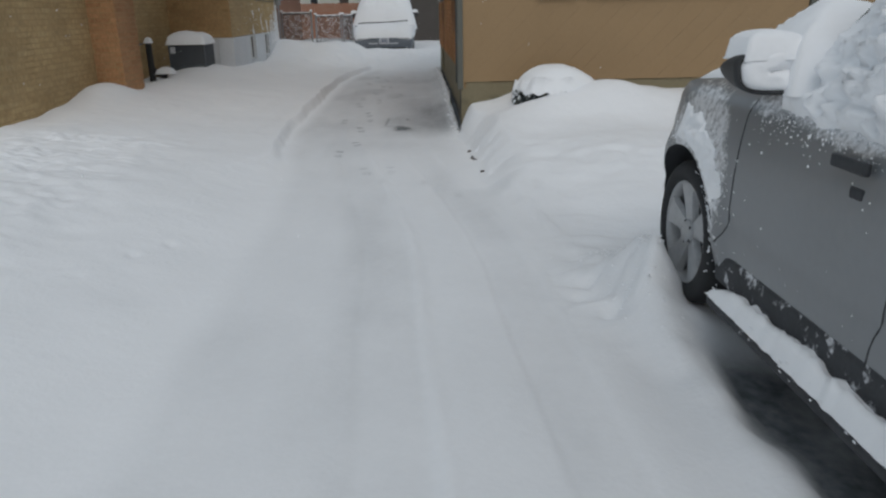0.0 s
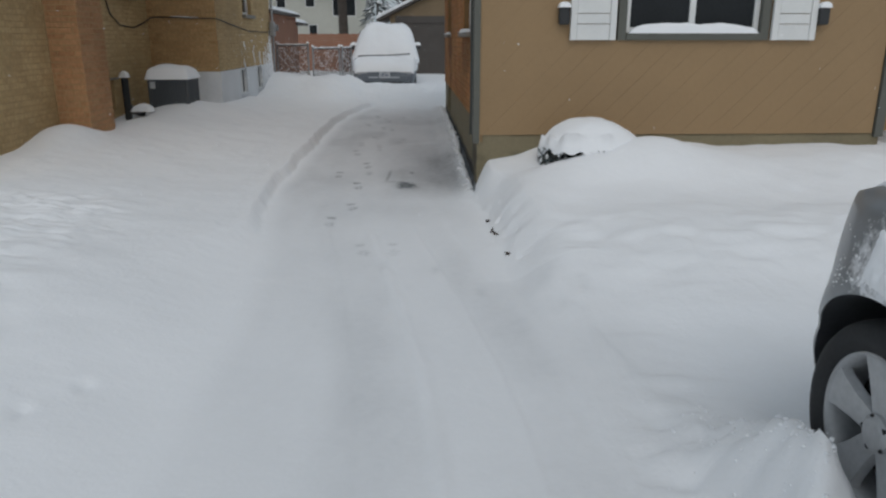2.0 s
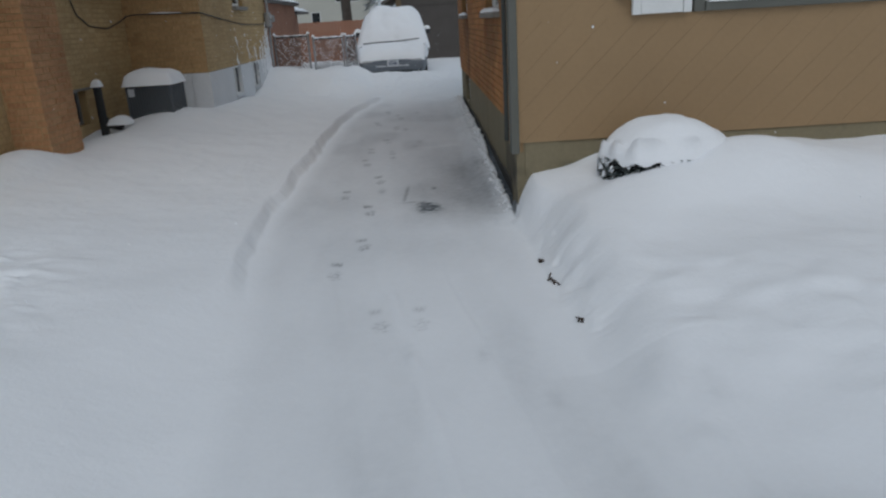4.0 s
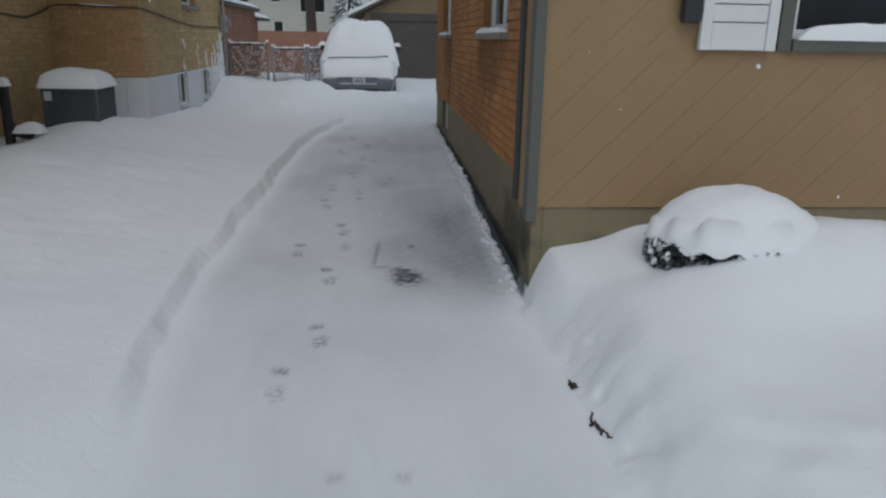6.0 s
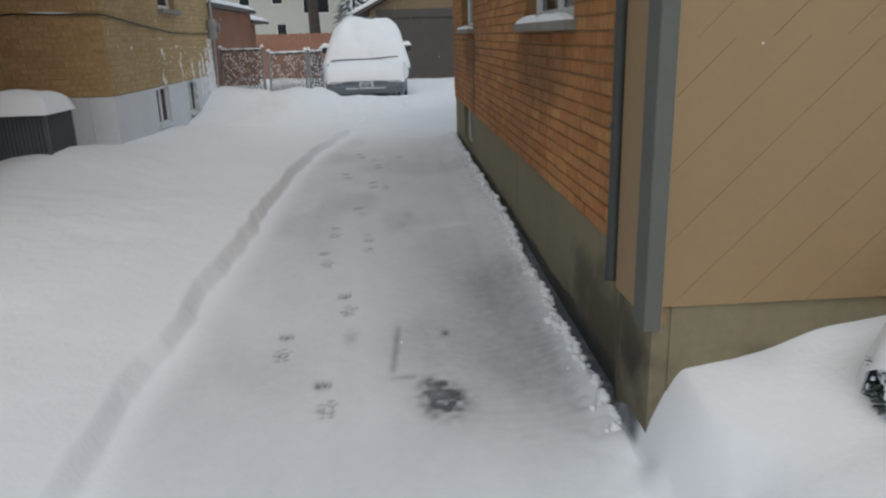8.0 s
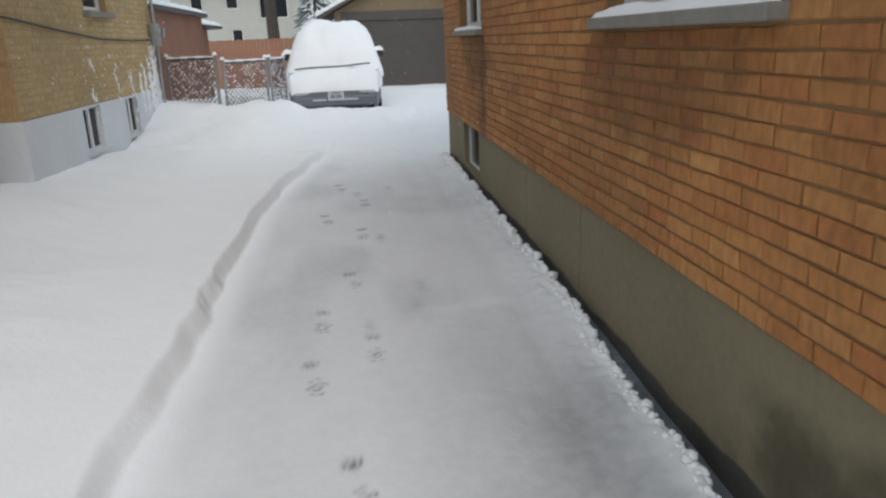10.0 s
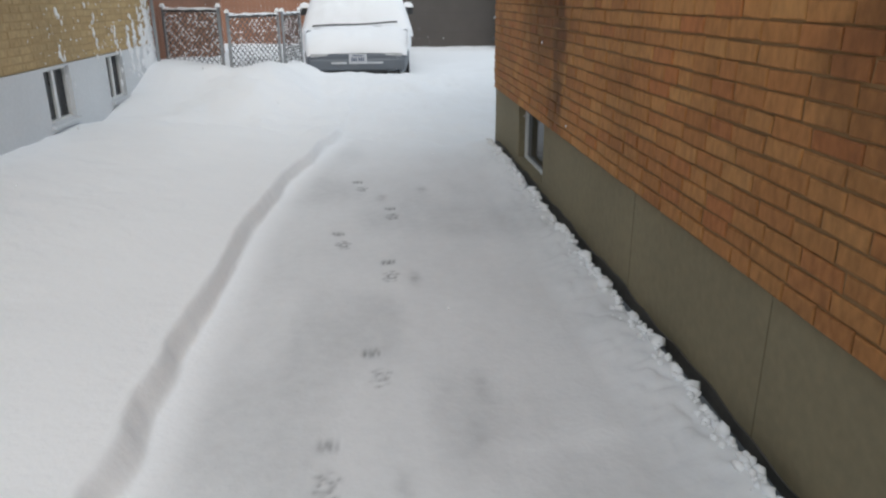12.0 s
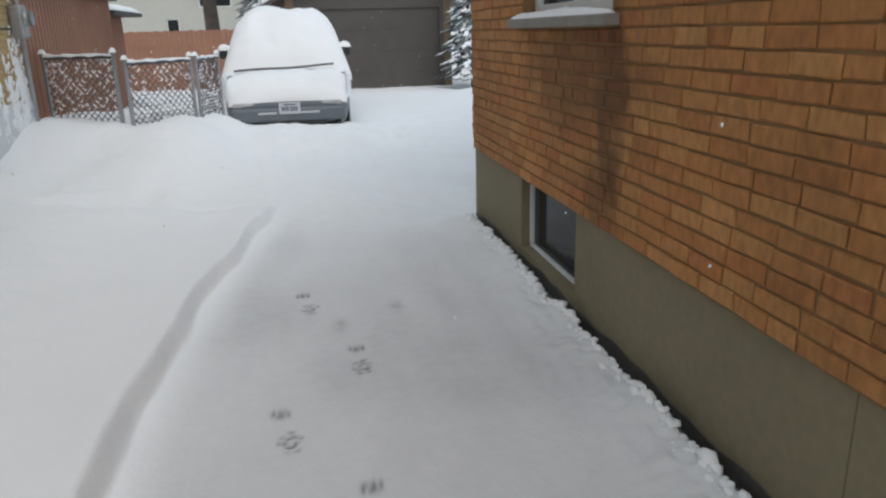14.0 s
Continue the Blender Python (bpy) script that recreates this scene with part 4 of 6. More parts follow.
slab("jamb", 2.12, 2.22, 20.99, 21.1, -0.3, 2.0, GARAGE_DOOR, garage)
bm = bmesh.new()
gv = [bm.verts.new(p) for p in ((-1.5, 21.0, 2.25), (2.4, 21.0, 2.25), (0.45, 21.0, 3.2), (-1.5, 21.15, 2.25), (2.4, 21.15, 2.25), (0.45, 21.15, 3.2))]
for f in ((0, 1, 2), (5, 4, 3), (0, 3, 4, 1), (1, 4, 5, 2), (2, 5, 3, 0)):
    bm.faces.new([gv[k] for k in f])
part("gable", bm, GARAGE_WALL, garage)
for s in (-1, 1):
    bm = bmesh.new()
    box(bm, -0.02, 2.45, 20.75, 27.2, 0, 0.09)
    for v in bm.verts:
        v.co = Vector((0.45 + s * v.co.x, v.co.y, 3.24 - 0.487 * v.co.x + v.co.z))
    bmesh.ops.recalc_face_normals(bm, faces=bm.faces)
    part("roof", bm, GARAGE_DOOR, garage)
    bm = bmesh.new()
    box(bm, -0.02, 2.47, 20.73, 27.2, 0.09, 0.2, 0.03, 2)
    for v in bm.verts:
        v.co = Vector((0.45 + s * v.co.x, v.co.y, 3.24 - 0.487 * v.co.x + v.co.z + 0.02 * noise.noise((v.co.y, v.co.x * 3, s))))
    bmesh.ops.recalc_face_normals(bm, faces=bm.faces)
    part("roof_snow", bm, SNOW, garage)

board_fence = new("fence")
tagged(board_fence, "red-stained board fence at the end of the yard", "fence")
for k in range(84):
    x0 = -9.0 + k * 0.115
    h = 1.62 + 0.012 * math.sin(k * 2.7)
    slab("board", x0, x0 + 0.108, 22.0, 22.025, -0.1, h, RED_FENCE, board_fence)
slab("rail", -9.0, 0.66, 22.026, 22.07, 0.4, 0.5, RED_FENCE, board_fence)
slab("rail", -9.0, 0.66, 22.026, 22.07, 1.2, 1.3, RED_FENCE, board_fence)

shed = new("shed")
tagged(shed, "red-brown vertical board lean-to with snow on its roof", "shed")
slab("wall", -7.0, -4.27, 11.9, 16.2, -0.3, 2.05, RED_FENCE, shed)
for k in range(34):
    y0 = 11.9 + k * 0.1265
    slab("board", -4.268, -4.235, y0, y0 + 0.105, -0.3, 2.06, RED_FENCE, shed)
slab("roof", -7.1, -4.12, 11.82, 16.3, 2.06, 2.14, GARAGE_DOOR, shed)
snow_cap("roof_snow", -7.1, -4.1, 11.82, 16.3, 2.14, 0.13, shed, 20, 8, 0.2, 4.4)
slab("wall", -6.6, -4.5, 16.2, 18.2, -0.3, 1.85, RED_FENCE, shed)
slab("roof", -6.8, -4.2, 16.31, 18.6, 1.86, 1.93, GARAGE_DOOR, shed)
snow_cap("roof_snow", -6.8, -4.18, 16.31, 18.6, 1.93, 0.14, shed, 16, 6, 0.2, 5.4)

back_house = new("house")
tagged(back_house, "cream two-storey house far behind the yards", "house")
bw_holes = [(0.9, 1.5, 3.15, 3.9), (2.6, 3.2, 3.2, 3.97), (4.2, 5.6, 2.7, 3.95), (2.75, 3.3, 1.55, 2.25)]
holed_wall("wall", (-9.6, 38.0, 0), X, -Y, 6.2, -0.5, 4.25, 0.25, bw_holes, CREAM, back_house)
slab("wall", -3.65, -3.4, 38.25, 46, -0.5, 4.25, CREAM, back_house)
slab("wall", -9.6, -9.35, 38.25, 46, -0.5, 4.25, CREAM, back_house)
slab("wall", -9.35, -3.65, 45.8, 46, -0.5, 4.25, CREAM, back_house)
for i, h in enumerate(bw_holes):
    wd = window_unit("window", (-9.6 + h[0], 38.0, 0), X, -Y, h[1] - h[0], h[2], h[3], 0.05, 2 if i == 2 else 1, WHITE_PAINT, "", 0.05)
    wd.parent = back_house
    for key in ("category", "kind"):
        del wd[key]
bm = bmesh.new()
rv = [bm.verts.new(p) for p in ((-10.1, 37.5, 4.25), (-2.9, 37.5, 4.25), (-2.9, 46.5, 4.25), (-10.1, 46.5, 4.25), (-6.5, 41, 5.7), (-6.5, 43, 5.7))]
for f in ((0, 1, 4), (1, 2, 5, 4), (2, 3, 5), (3, 0, 4, 5), (3, 2, 1, 0)):
    bm.faces.new([rv[k] for k in f])
part("roof", bm, SNOW, back_house, "snow-covered hip roof")


def chain_panel(name, p0, p1, z0, z1, label, posts=(True, True)):
    """Chain-link: posts, rails and crossing wires with snow caught on them."""
    p0, p1 = Vector((*p0, 0)), Vector((*p1, 0))
    d = (p1 - p0)
    length = d.length
    d.normalize()
    f = new(name)
    tagged(f, label, "fence" if "gate" not in name else "gate")
    at = lambda a, z: tuple(p0 + d * a + Vector((0, 0, z)))
    for k, a in enumerate((0.0, length)):
        if posts[k]:
            part("post", tube(bmesh.new(), [at(a, z0 - 0.4), at(a, z1 + 0.05)], 0.024, 10), GALV, f, smooth=True)
            snow_cap("snow", at(a, 0)[0] - 0.035, at(a, 0)[0] + 0.035, at(a, 0)[1] - 0.035, at(a, 0)[1] + 0.035, z1 + 0.05, 0.05, f, 6, 2, 0.1)
    part("rail", tube(bmesh.new(), [at(0, z1), at(length, z1)], 0.02, 8), DARK_STEEL, f, smooth=True)
    part("rail_snow", tube(bmesh.new(), [at(length * k / 12, z1 + 0.022 + 0.006 * math.sin(k * 2.1)) for k in range(13)], [0.019 + 0.007 * math.sin(k * 1.7) for k in range(13)], 8), SNOW, f, smooth=True)
    bm = bmesh.new()
    bs = bmesh.new()
    s, h = 0.085, z1 - z0
    rng = random.Random(int(length * 1000))
    for sign in (1, -1):
        a = -h if sign > 0 else 0.0
        while a < length + (0 if sign > 0 else h):
            u0, u1 = max(0.0, min(length, a)), max(0.0, min(length, a + sign * h))
            zz0, zz1 = z0 + abs(u0 - a), z0 + abs(u1 - a)
            if abs(u1 - u0) > 0.02:
                tube(bm, [at(u0, zz0), at(u1, zz1)], 0.0065, 4, False)
                n = max(2, int(abs(u1 - u0) / 0.045))
                for k in range(n):
                    if rng.random() < 0.36:
                        t0, t1 = k / n, (k + 0.7) / n
                        q0 = at(u0 + (u1 - u0) * t0, zz0 + (zz1 - zz0) * t0 + 0.008)
                        q1 = at(u0 + (u1 - u0) * t1, zz0 + (zz1 - zz0) * t1 + 0.008)
                        tube(bs, [q0, q1], 0.010, 4, False)
            a += s
    part("wire_mesh", bm, DARK_STEEL, f)
    part("wire_snow", bs, SNOW, f)["kind"] = "stuff"
    return f


chain_panel("fence", (-4.17, 12.32), (-3.32, 11.92), 0.40, 1.28, "chain-link fence panel with snow caught in its wires")
chain_panel("gate", (-3.20, 11.88), (-2.60, 12.58), 0.44, 1.2, "half-open chain-link gate crusted with snow")
chain_panel("fence", (-2.54, 12.62), (-2.36, 13.4), 0.35, 1.2, "short chain-link return crusted with snow beside the van")



# ---- vehicles ----
SILVER = surface("silver_car_paint", (0.225, 0.238, 0.25), rough=0.42, metal=0.25, vary=0.05, scale=2.5, fine=30, bump=0.03, coat=0.3)
# powder snow frozen onto the paint over the front arch and under the windows
svn = SILVER.node_tree
frost = stain_mask(svn, ((-5.33, 0.86, 0.34, 0.20), (-5.55, 0.62, 0.16, 0.3), (-6.6, 0.985, 0.9, 0.075)), 0.0)
fz = svn.nodes.new("ShaderNodeTexNoise")
fz.inputs["Scale"].default_value = 34.0
fz.inputs["Detail"].default_value = 6
fz.inputs["Roughness"].default_value = 0.7
fgeo = svn.nodes.new("ShaderNodeNewGeometry")
svn.links.new(fgeo.outputs["Position"], fz.inputs["Vector"])
fsub = svn.nodes.new("ShaderNodeMath")
fsub.operation = "MULTIPLY_ADD"
svn.links.new(frost, fsub.inputs[0])
fsub.inputs[1].default_value = -0.42
svn.links.new(fz.outputs["Fac"], fsub.inputs[2])
fmap = svn.nodes.new("ShaderNodeMapRange")
fmap.inputs["From Min"].default_value = 0.30
fmap.inputs["From Max"].default_value = 0.52
fmap.inputs["To Max"].default_value = 0.85
svn.links.new(fsub.outputs[0], fmap.inputs["Value"])
fmix = svn.nodes.new("ShaderNodeMix")
fmix.data_type = "RGBA"
fmix.inputs["B"].default_value = (0.84, 0.86, 0.89, 1)
svn.links.new(fmap.outputs["Result"], fmix.inputs["Factor"])
svn.links.new(next(n for n in svn.nodes if n.type == "VALTORGB").outputs["Color"], fmix.inputs["A"])
svn.links.new(fmix.outputs["Result"], svn.nodes["Principled BSDF"].inputs["Base Color"])
VAN_PAINT = surface("slate_blue_car_paint", (0.14, 0.158, 0.18), rough=0.45, metal=0.2, vary=0.08, bump=0.05)
TYRE = surface("tyre_rubber", (0.027, 0.028, 0.03), rough=0.9, vary=0.25, scale=8, fine=70, bump=0.4)
ALLOY = surface("dirty_alloy_wheel", (0.42, 0.43, 0.44), rough=0.5, metal=0.25, vary=0.18, scale=9, fine=50)
CLADDING = surface("black_rocker_cladding", (0.038, 0.041, 0.046), rough=0.7, vary=0.3, scale=10, fine=60, bump=0.3)
CAKED = surface("snow_caked_cladding", (0.038, 0.041, 0.046), rough=0.75, vary=0.3, scale=10, fine=60, bump=0.4)
ckn = CAKED.node_tree
ckz = ckn.nodes.new("ShaderNodeTexNoise")
ckz.inputs["Scale"].default_value = 13.0
ckz.inputs["Detail"].default_value = 7
ckz.inputs["Roughness"].default_value = 0.68
ckg = ckn.nodes.new("ShaderNodeNewGeometry")
ckn.links.new(ckg.outputs["Position"], ckz.inputs["Vector"])
ckr = ckn.nodes.new("ShaderNodeMapRange")
ckr.inputs["From Min"].default_value = 0.55
ckr.inputs["From Max"].default_value = 0.64
ckr.inputs["To Max"].default_value = 0.8
ckn.links.new(ckz.outputs["Fac"], ckr.inputs["Value"])
ckm = ckn.nodes.new("ShaderNodeMix")
ckm.data_type = "RGBA"
ckm.inputs["B"].default_value = (0.80, 0.82, 0.85, 1)
ckn.links.new(ckr.outputs["Result"], ckm.inputs["Factor"])
ckn.links.new(next(n for n in ckn.nodes if n.type == "VALTORGB").outputs["Color"], ckm.inputs["A"])
ckn.links.new(ckm.outputs["Result"], ckn.nodes["Principled BSDF"].inputs["Base Color"])
PLATE_WHITE = surface("plate_enamel", (0.55, 0.57, 0.6), rough=0.4, vary=0.05)
PLATE_INK = surface("plate_ink", (0.06, 0.08, 0.14), rough=0.5, vary=0.05)


def lumps(p, s, seed):
    return noise.noise((p[0] * s + seed, p[1] * s - seed, p[2] * s + 2 * seed))


def grid_mesh(name, rows, material, parent, smooth=True, label="", closed=False, keep=None):
    """Quads over rows of points; keep(i, j) leaves cells out."""
    vs = [tuple(p) for row in rows for p in row]
    n = len(rows[0])
    fs = []
    for j in range(len(rows) - 1):
        for i in range(n - 1):
            if keep and not keep(j, i):
                continue
            a = j * n + i
            fs.append((a, a + 1, a + n + 1, a + n))
    return mesh_part(name, vs, fs, material, parent, smooth, label)


def snow_sheet(name, rows, parent, thick, seed, scale=6.0, ragged=0.0, direction=(0, 0, 1), lumpy=0.55):
    """A layer of snow on rows of points: a lumpy outer skin that thins to nothing at its rim, closed underneath."""
    d = Vector(direction)
    m, n = len(rows), len(rows[0])
    top = []
    for j, row in enumerate(rows):
        line = []
        for i, p in enumerate(row):
            u, v = i / (n - 1), j / (m - 1)
            rim = min(1.0, 5 * min(u, 1 - u)) ** 0.5 * min(1.0, 5 * min(v, 1 - v)) ** 0.5
            k = 1 + lumpy * lumps(p, scale, seed) + 0.6 * lumpy * lumps(p, scale * 2.7, seed + 3)
            line.append(Vector(p) + d * (thick * rim * max(0.05, k) - ragged * (1 - rim)))
        top.append(line)
    low = [[Vector(p) - d * (0.004 + ragged) for p in row] for row in rows]
    vs = [tuple(p) for row in top for p in row] + [tuple(p) for row in low for p in row]
    fs, o = [], m * n
    for j in range(m - 1):
        for i in range(n - 1):
            a = j * n + i
            fs.append((a, a + 1, a + n + 1, a + n))
            fs.append((o + a, o + a + n, o + a + n + 1, o + a + 1))
    ring = [i for i in range(n)] + [j * n + n - 1 for j in range(1, m)] + [(m - 1) * n + i for i in range(n - 2, -1, -1)] + [j * n for j in range(m - 2, 0, -1)]
    for a, b in zip(ring, ring[1:] + ring[:1]):
        fs.append((b, a, o + a, o + b))
    return mesh_part(name, vs, fs, SNOW, parent, True)


ICO = bmesh.new()
bmesh.ops.create_icosphere(ICO, subdivisions=1, radius=1.0)
ICO_V = [v.co.copy() for v in ICO.verts]
ICO_F = [tuple(v.index for v in f.verts) for f in ICO.faces]
ICO.free()


class Blobs:
    """Many small uneven crumbs gathered into one mesh."""

    def __init__(self):
        self.vs, self.fs = [], []

    def add(self, c, r, scale, rng):
        base = len(self.vs)
        for v in ICO_V:
            k = r * rng.uniform(0.75, 1.25)
            self.vs.append((c[0] + v.x * scale[0] * k, c[1] + v.y * scale[1] * k, c[2] + v.z * scale[2] * k))
        self.fs += [tuple(i + base for i in f) for f in ICO_F]

    def make(self, name, parent):
        ob = mesh_part(name, self.vs, self.fs, SNOW, parent, True)
        ob["kind"] = "stuff"
        return ob


def wheel(parent, x, y, z, side, r=0.345, spokes=5):
    """A tyre with tread and sidewall, and an alloy rim with broad spokes. side: -1 faces -x."""
    w = new("wheel")
    w.parent = parent
    profile = [(0.19, 0.235), (0.10, 0.232), (0.0, 0.250), (-0.012, 0.29), (0.0, 0.325), (0.02, r - 0.006), (0.05, r), (0.15, r), (0.19, r - 0.02), (0.20, 0.29)]
    seg = 48
    rows = []
    for dx, rr in profile:
        rows.append([(x - side * dx, y + rr * math.cos(2 * math.pi * k / seg), z + rr * math.sin(2 * math.pi * k / seg)) for k in range(seg + 1)])
    grid_mesh("tyre", rows, TYRE, w)
    prof = [(0.16, 0.225), (0.03, 0.225), (0.004, 0.238), (0.004, 0.246), (0.02, 0.251)]
    rows = [[(x - side * dx, y + rr * math.cos(2 * math.pi * k / seg), z + rr * math.sin(2 * math.pi * k / seg)) for k in range(seg + 1)] for dx, rr in prof]
    grid_mesh("rim", rows, ALLOY, w)
    bm = bmesh.new()
    tube(bm, [(x - side * 0.12, y, z), (x - side * 0.115, y, z)], 0.222, 32)
    part("brake_backing", bm, TYRE, w)
    for k in range(spokes):
        a = 2 * math.pi * k / spokes + 0.26
        bm = bmesh.new()
        for rr, wd, dx in ((0.04, 0.042, 0.03), (0.12, 0.052, 0.020), (0.19, 0.068, 0.012), (0.232, 0.085, 0.010)):
            for s2 in (-1, 1):
                for dd in (0.0, 0.03):
                    inset = 0.008 if dd == 0 else 0
                    wv = s2 * (wd - inset)
                    bm.verts.new((x - side * (dx + dd), y + rr * math.cos(a) - wv * math.sin(a), z + rr * math.sin(a) + wv * math.cos(a)))
        bm.verts.ensure_lookup_table()
        vv = bm.verts
        for q in range(3):
            b = 4 * q
            for f in ((0, 2, 6, 4), (1, 5, 7, 3), (0, 4, 5, 1), (2, 3, 7, 6)):
                bm.faces.new([vv[b + t] for t in f])
        bm.faces.new([vv[t] for t in (0, 1, 3, 2)])
        bmesh.ops.recalc_face_normals(bm, faces=bm.faces)
        part("spoke", bm, ALLOY, w)
    bm = bmesh.new()
    tube(bm, [(x - side * 0.06, y, z), (x - side * 0.018, y, z), (x - side * 0.008, y, z)], [0.065, 0.06, 0.045], 20)
    part("hub_cap", bm, ALLOY, w)
    for k in range(5):
        a = 2 * math.pi * k / 5
        bm = tube(bmesh.new(), [(x - side * 0.03, y + 0.052 * math.cos(a), z + 0.052 * math.sin(a)), (x - side * 0.012, y + 0.052 * math.cos(a), z + 0.052 * math.sin(a))], 0.009, 6)
        part("lug_nut", bm, TYRE, w)
    return w


SX, SW = 0.665, 1.76          # left flank of the parked SUV, its width
HUB_Y, HUB_Z = -5.245, 0.31
SEAM_F, SEAM_R = -5.74, -6.72
SUV_FRONT, SUV_REAR = -4.47, -8.75
suv = new("suv")
tagged(suv, "silver SUV with snow-crusted windows, parked beside the driveway", "car")
suv.matrix_world = Matrix()
REAR_HUB = -7.85


def suv_side(y, z):
    """How far the flank lies inside its widest line, at a place along it and a height."""
    inset = 0.065 * max(0.0, (z - 0.62) / 0.40) ** 2 + 0.10 * max(0.0, (z - 0.93) / 0.13) ** 2 + 0.05 * max(0.0, (0.45 - z) / 0.2) ** 2
    inset += 0.010 * math.exp(-((z - 0.50) / 0.035) ** 2)
    for hy in (HUB_Y, REAR_HUB):
        r = math.hypot(y - hy, z - HUB_Z)
        inset -= 0.028 * math.exp(-((r - 0.44) / 0.07) ** 2)
    if y > -5.1:
        inset += 1.1 * (y + 5.1) ** 2
    if y < -8.3:
        inset += 0.6 * (-8.3 - y) ** 2
    return inset


def suv_top(y):
    return float(np.interp(y, [-8.75, -8.6, -5.75, -5.3, -4.9, -4.6, -4.47], [0.8, 1.05, 1.06, 1.055, 1.015, 0.93, 0.75]))


ys = np.linspace(SUV_REAR, SUV_FRONT, 150)
ARCH = 0.415
rows = []
for y in ys:
    top = suv_top(y)
    zs = np.linspace(0.27, top - 0.03, 26)
    ring = []
    for z in zs:
        yy, zz = y, z
        for hy in (HUB_Y, REAR_HUB):
            r = math.hypot(y - hy, z - HUB_Z)
            if abs(r - ARCH) < 0.022:
                yy, zz = hy + (y - hy) * ARCH / r, HUB_Z + (z - HUB_Z) * ARCH / r
        ring.append((SX + suv_side(yy, zz), yy, zz))
    xin = SX + suv_side(y, top - 0.03)
    for k in range(1, 12):
        t = k / 12
        ring.append((xin + (SX + SW - (xin - SX) - xin) * t, y, top + 0.015 * math.sin(math.pi * t) + 0.03 * (1 - (2 * t - 1) ** 8) - 0.03))
    for x0, yy, zz in reversed(ring[:26]):
        ring.append((2 * SX + SW - x0, yy, zz))
    rows.append(ring)


def suv_keep(j, i):
    c = [rows[j][i], rows[j][i + 1], rows[j + 1][i], rows[j + 1][i + 1]]
    y, z = sum(p[1] for p in c) / 4, sum(p[2] for p in c) / 4
    return not (z < 0.8 and any(math.hypot(y - hy, z - HUB_Z) < ARCH - 0.004 for hy in (HUB_Y, REAR_HUB)))


body = grid_mesh("body", rows, SILVER, suv, keep=suv_keep)
slab("bumper", SX + 0.46, SX + SW - 0.46, SUV_FRONT - 0.05, SUV_FRONT + 0.06, 0.28, 0.62, SILVER, suv, 0.05)
slab("floor_pan", SX + 0.12, SX + SW - 0.12, -7.4, -5.72, 0.24, 0.3, CLADDING, suv)
for hy in (HUB_Y, REAR_HUB):
    for sx in (SX, SX + SW):
        s = 1 if sx == SX else -1
        seg = 22
        rr = [[(sx + s * (dx + suv_side(hy + ARCH * math.cos(a), HUB_Z + ARCH * math.sin(a)) + 0.004), hy + ARCH * math.cos(a), HUB_Z + ARCH * math.sin(a)) for a in (math.pi * (-0.02 + 1.04 * k / seg) for k in range(seg + 1))] for dx in (0.0, 0.3)]
        grid_mesh("wheel_arch_liner", rr, CLADDING, suv)
        slab("wheel_well", min(sx + s * 0.3, sx + s * 0.32), max(sx + s * 0.3, sx + s * 0.32), hy - ARCH, hy + ARCH, 0.1, HUB_Z + ARCH, CLADDING, suv)
wheel(suv, SX + 0.015, HUB_Y, HUB_Z - 0.005, -1)
wheel(suv, SX + 0.015, REAR_HUB, HUB_Z - 0.005, -1)
wheel(suv, SX + SW - 0.015, HUB_Y, HUB_Z - 0.005, 1)
wheel(suv, SX + SW - 0.015, REAR_HUB, HUB_Z - 0.005, 1)
# door gaps
for ys0, bend in ((SEAM_F, -0.02), (SEAM_R, -0.06)):
    bm = bmesh.new()
    pts = []
    for k in range(15):
        z = 0.36 + k * 0.045
        y = ys0 + bend * math.sin((z - 0.36) / 0.63 * math.pi) + (0.10 * max(0, (0.5 - z) / 0.14) ** 2 if ys0 == SEAM_F else 0)
        pts.append((SX + suv_side(y, z) + 0.0005, y, z))
    tube(bm, pts, 0.0035, 5)
    part("door_gap", bm, CLADDING, suv)
# door handle in its recess
hy, hz = -6.50, 0.84
hx = SX + suv_side(hy, hz)
handle = part("door_handle", boxed(hx - 0.03, hx - 0.008, hy - 0.10, hy + 0.08, hz + 0.035, hz + 0.075, 0.010, 2), CLADDING, suv, "black door handle")
part("lock_plate", boxed(hx - 0.008, hx + 0.02, hy - 0.075, hy - 0.005, hz - 0.045, hz - 0.008, 0.008, 2), CLADDING, suv)
# rocker cladding and running board with snow
part("rocker_panel", boxed(SX + 0.004, SX + 0.12, -7.42, -5.66, 0.225, 0.365, 0.02, 2), CAKED, suv)
part("running_board", boxed(SX - 0.055, SX + 0.08, -7.40, -5.74, 0.14, 0.19, 0.02, 2), CLADDING, suv, "black running board")
rws = [[(SX - 0.055 + 0.008 * lumps((0, j * 0.3, 0), 1.0, 9.0) + 0.13 * i / 10, -7.40 + 1.67 * j / 110, 0.188) for i in range(11)] for j in range(111)]
snow_sheet("running_board_snow", rws, suv, 0.080, 2.0, 8, 0.0, (0, 0, 1), 0.5)
# cabin
def suv_cab(y):
    roof = float(np.interp(y, [-8.7, -8.45, -8.2, -6.75, -6.4, -5.85], [1.05, 1.5, 1.66, 1.69, 1.6, 1.06]))
    return roof


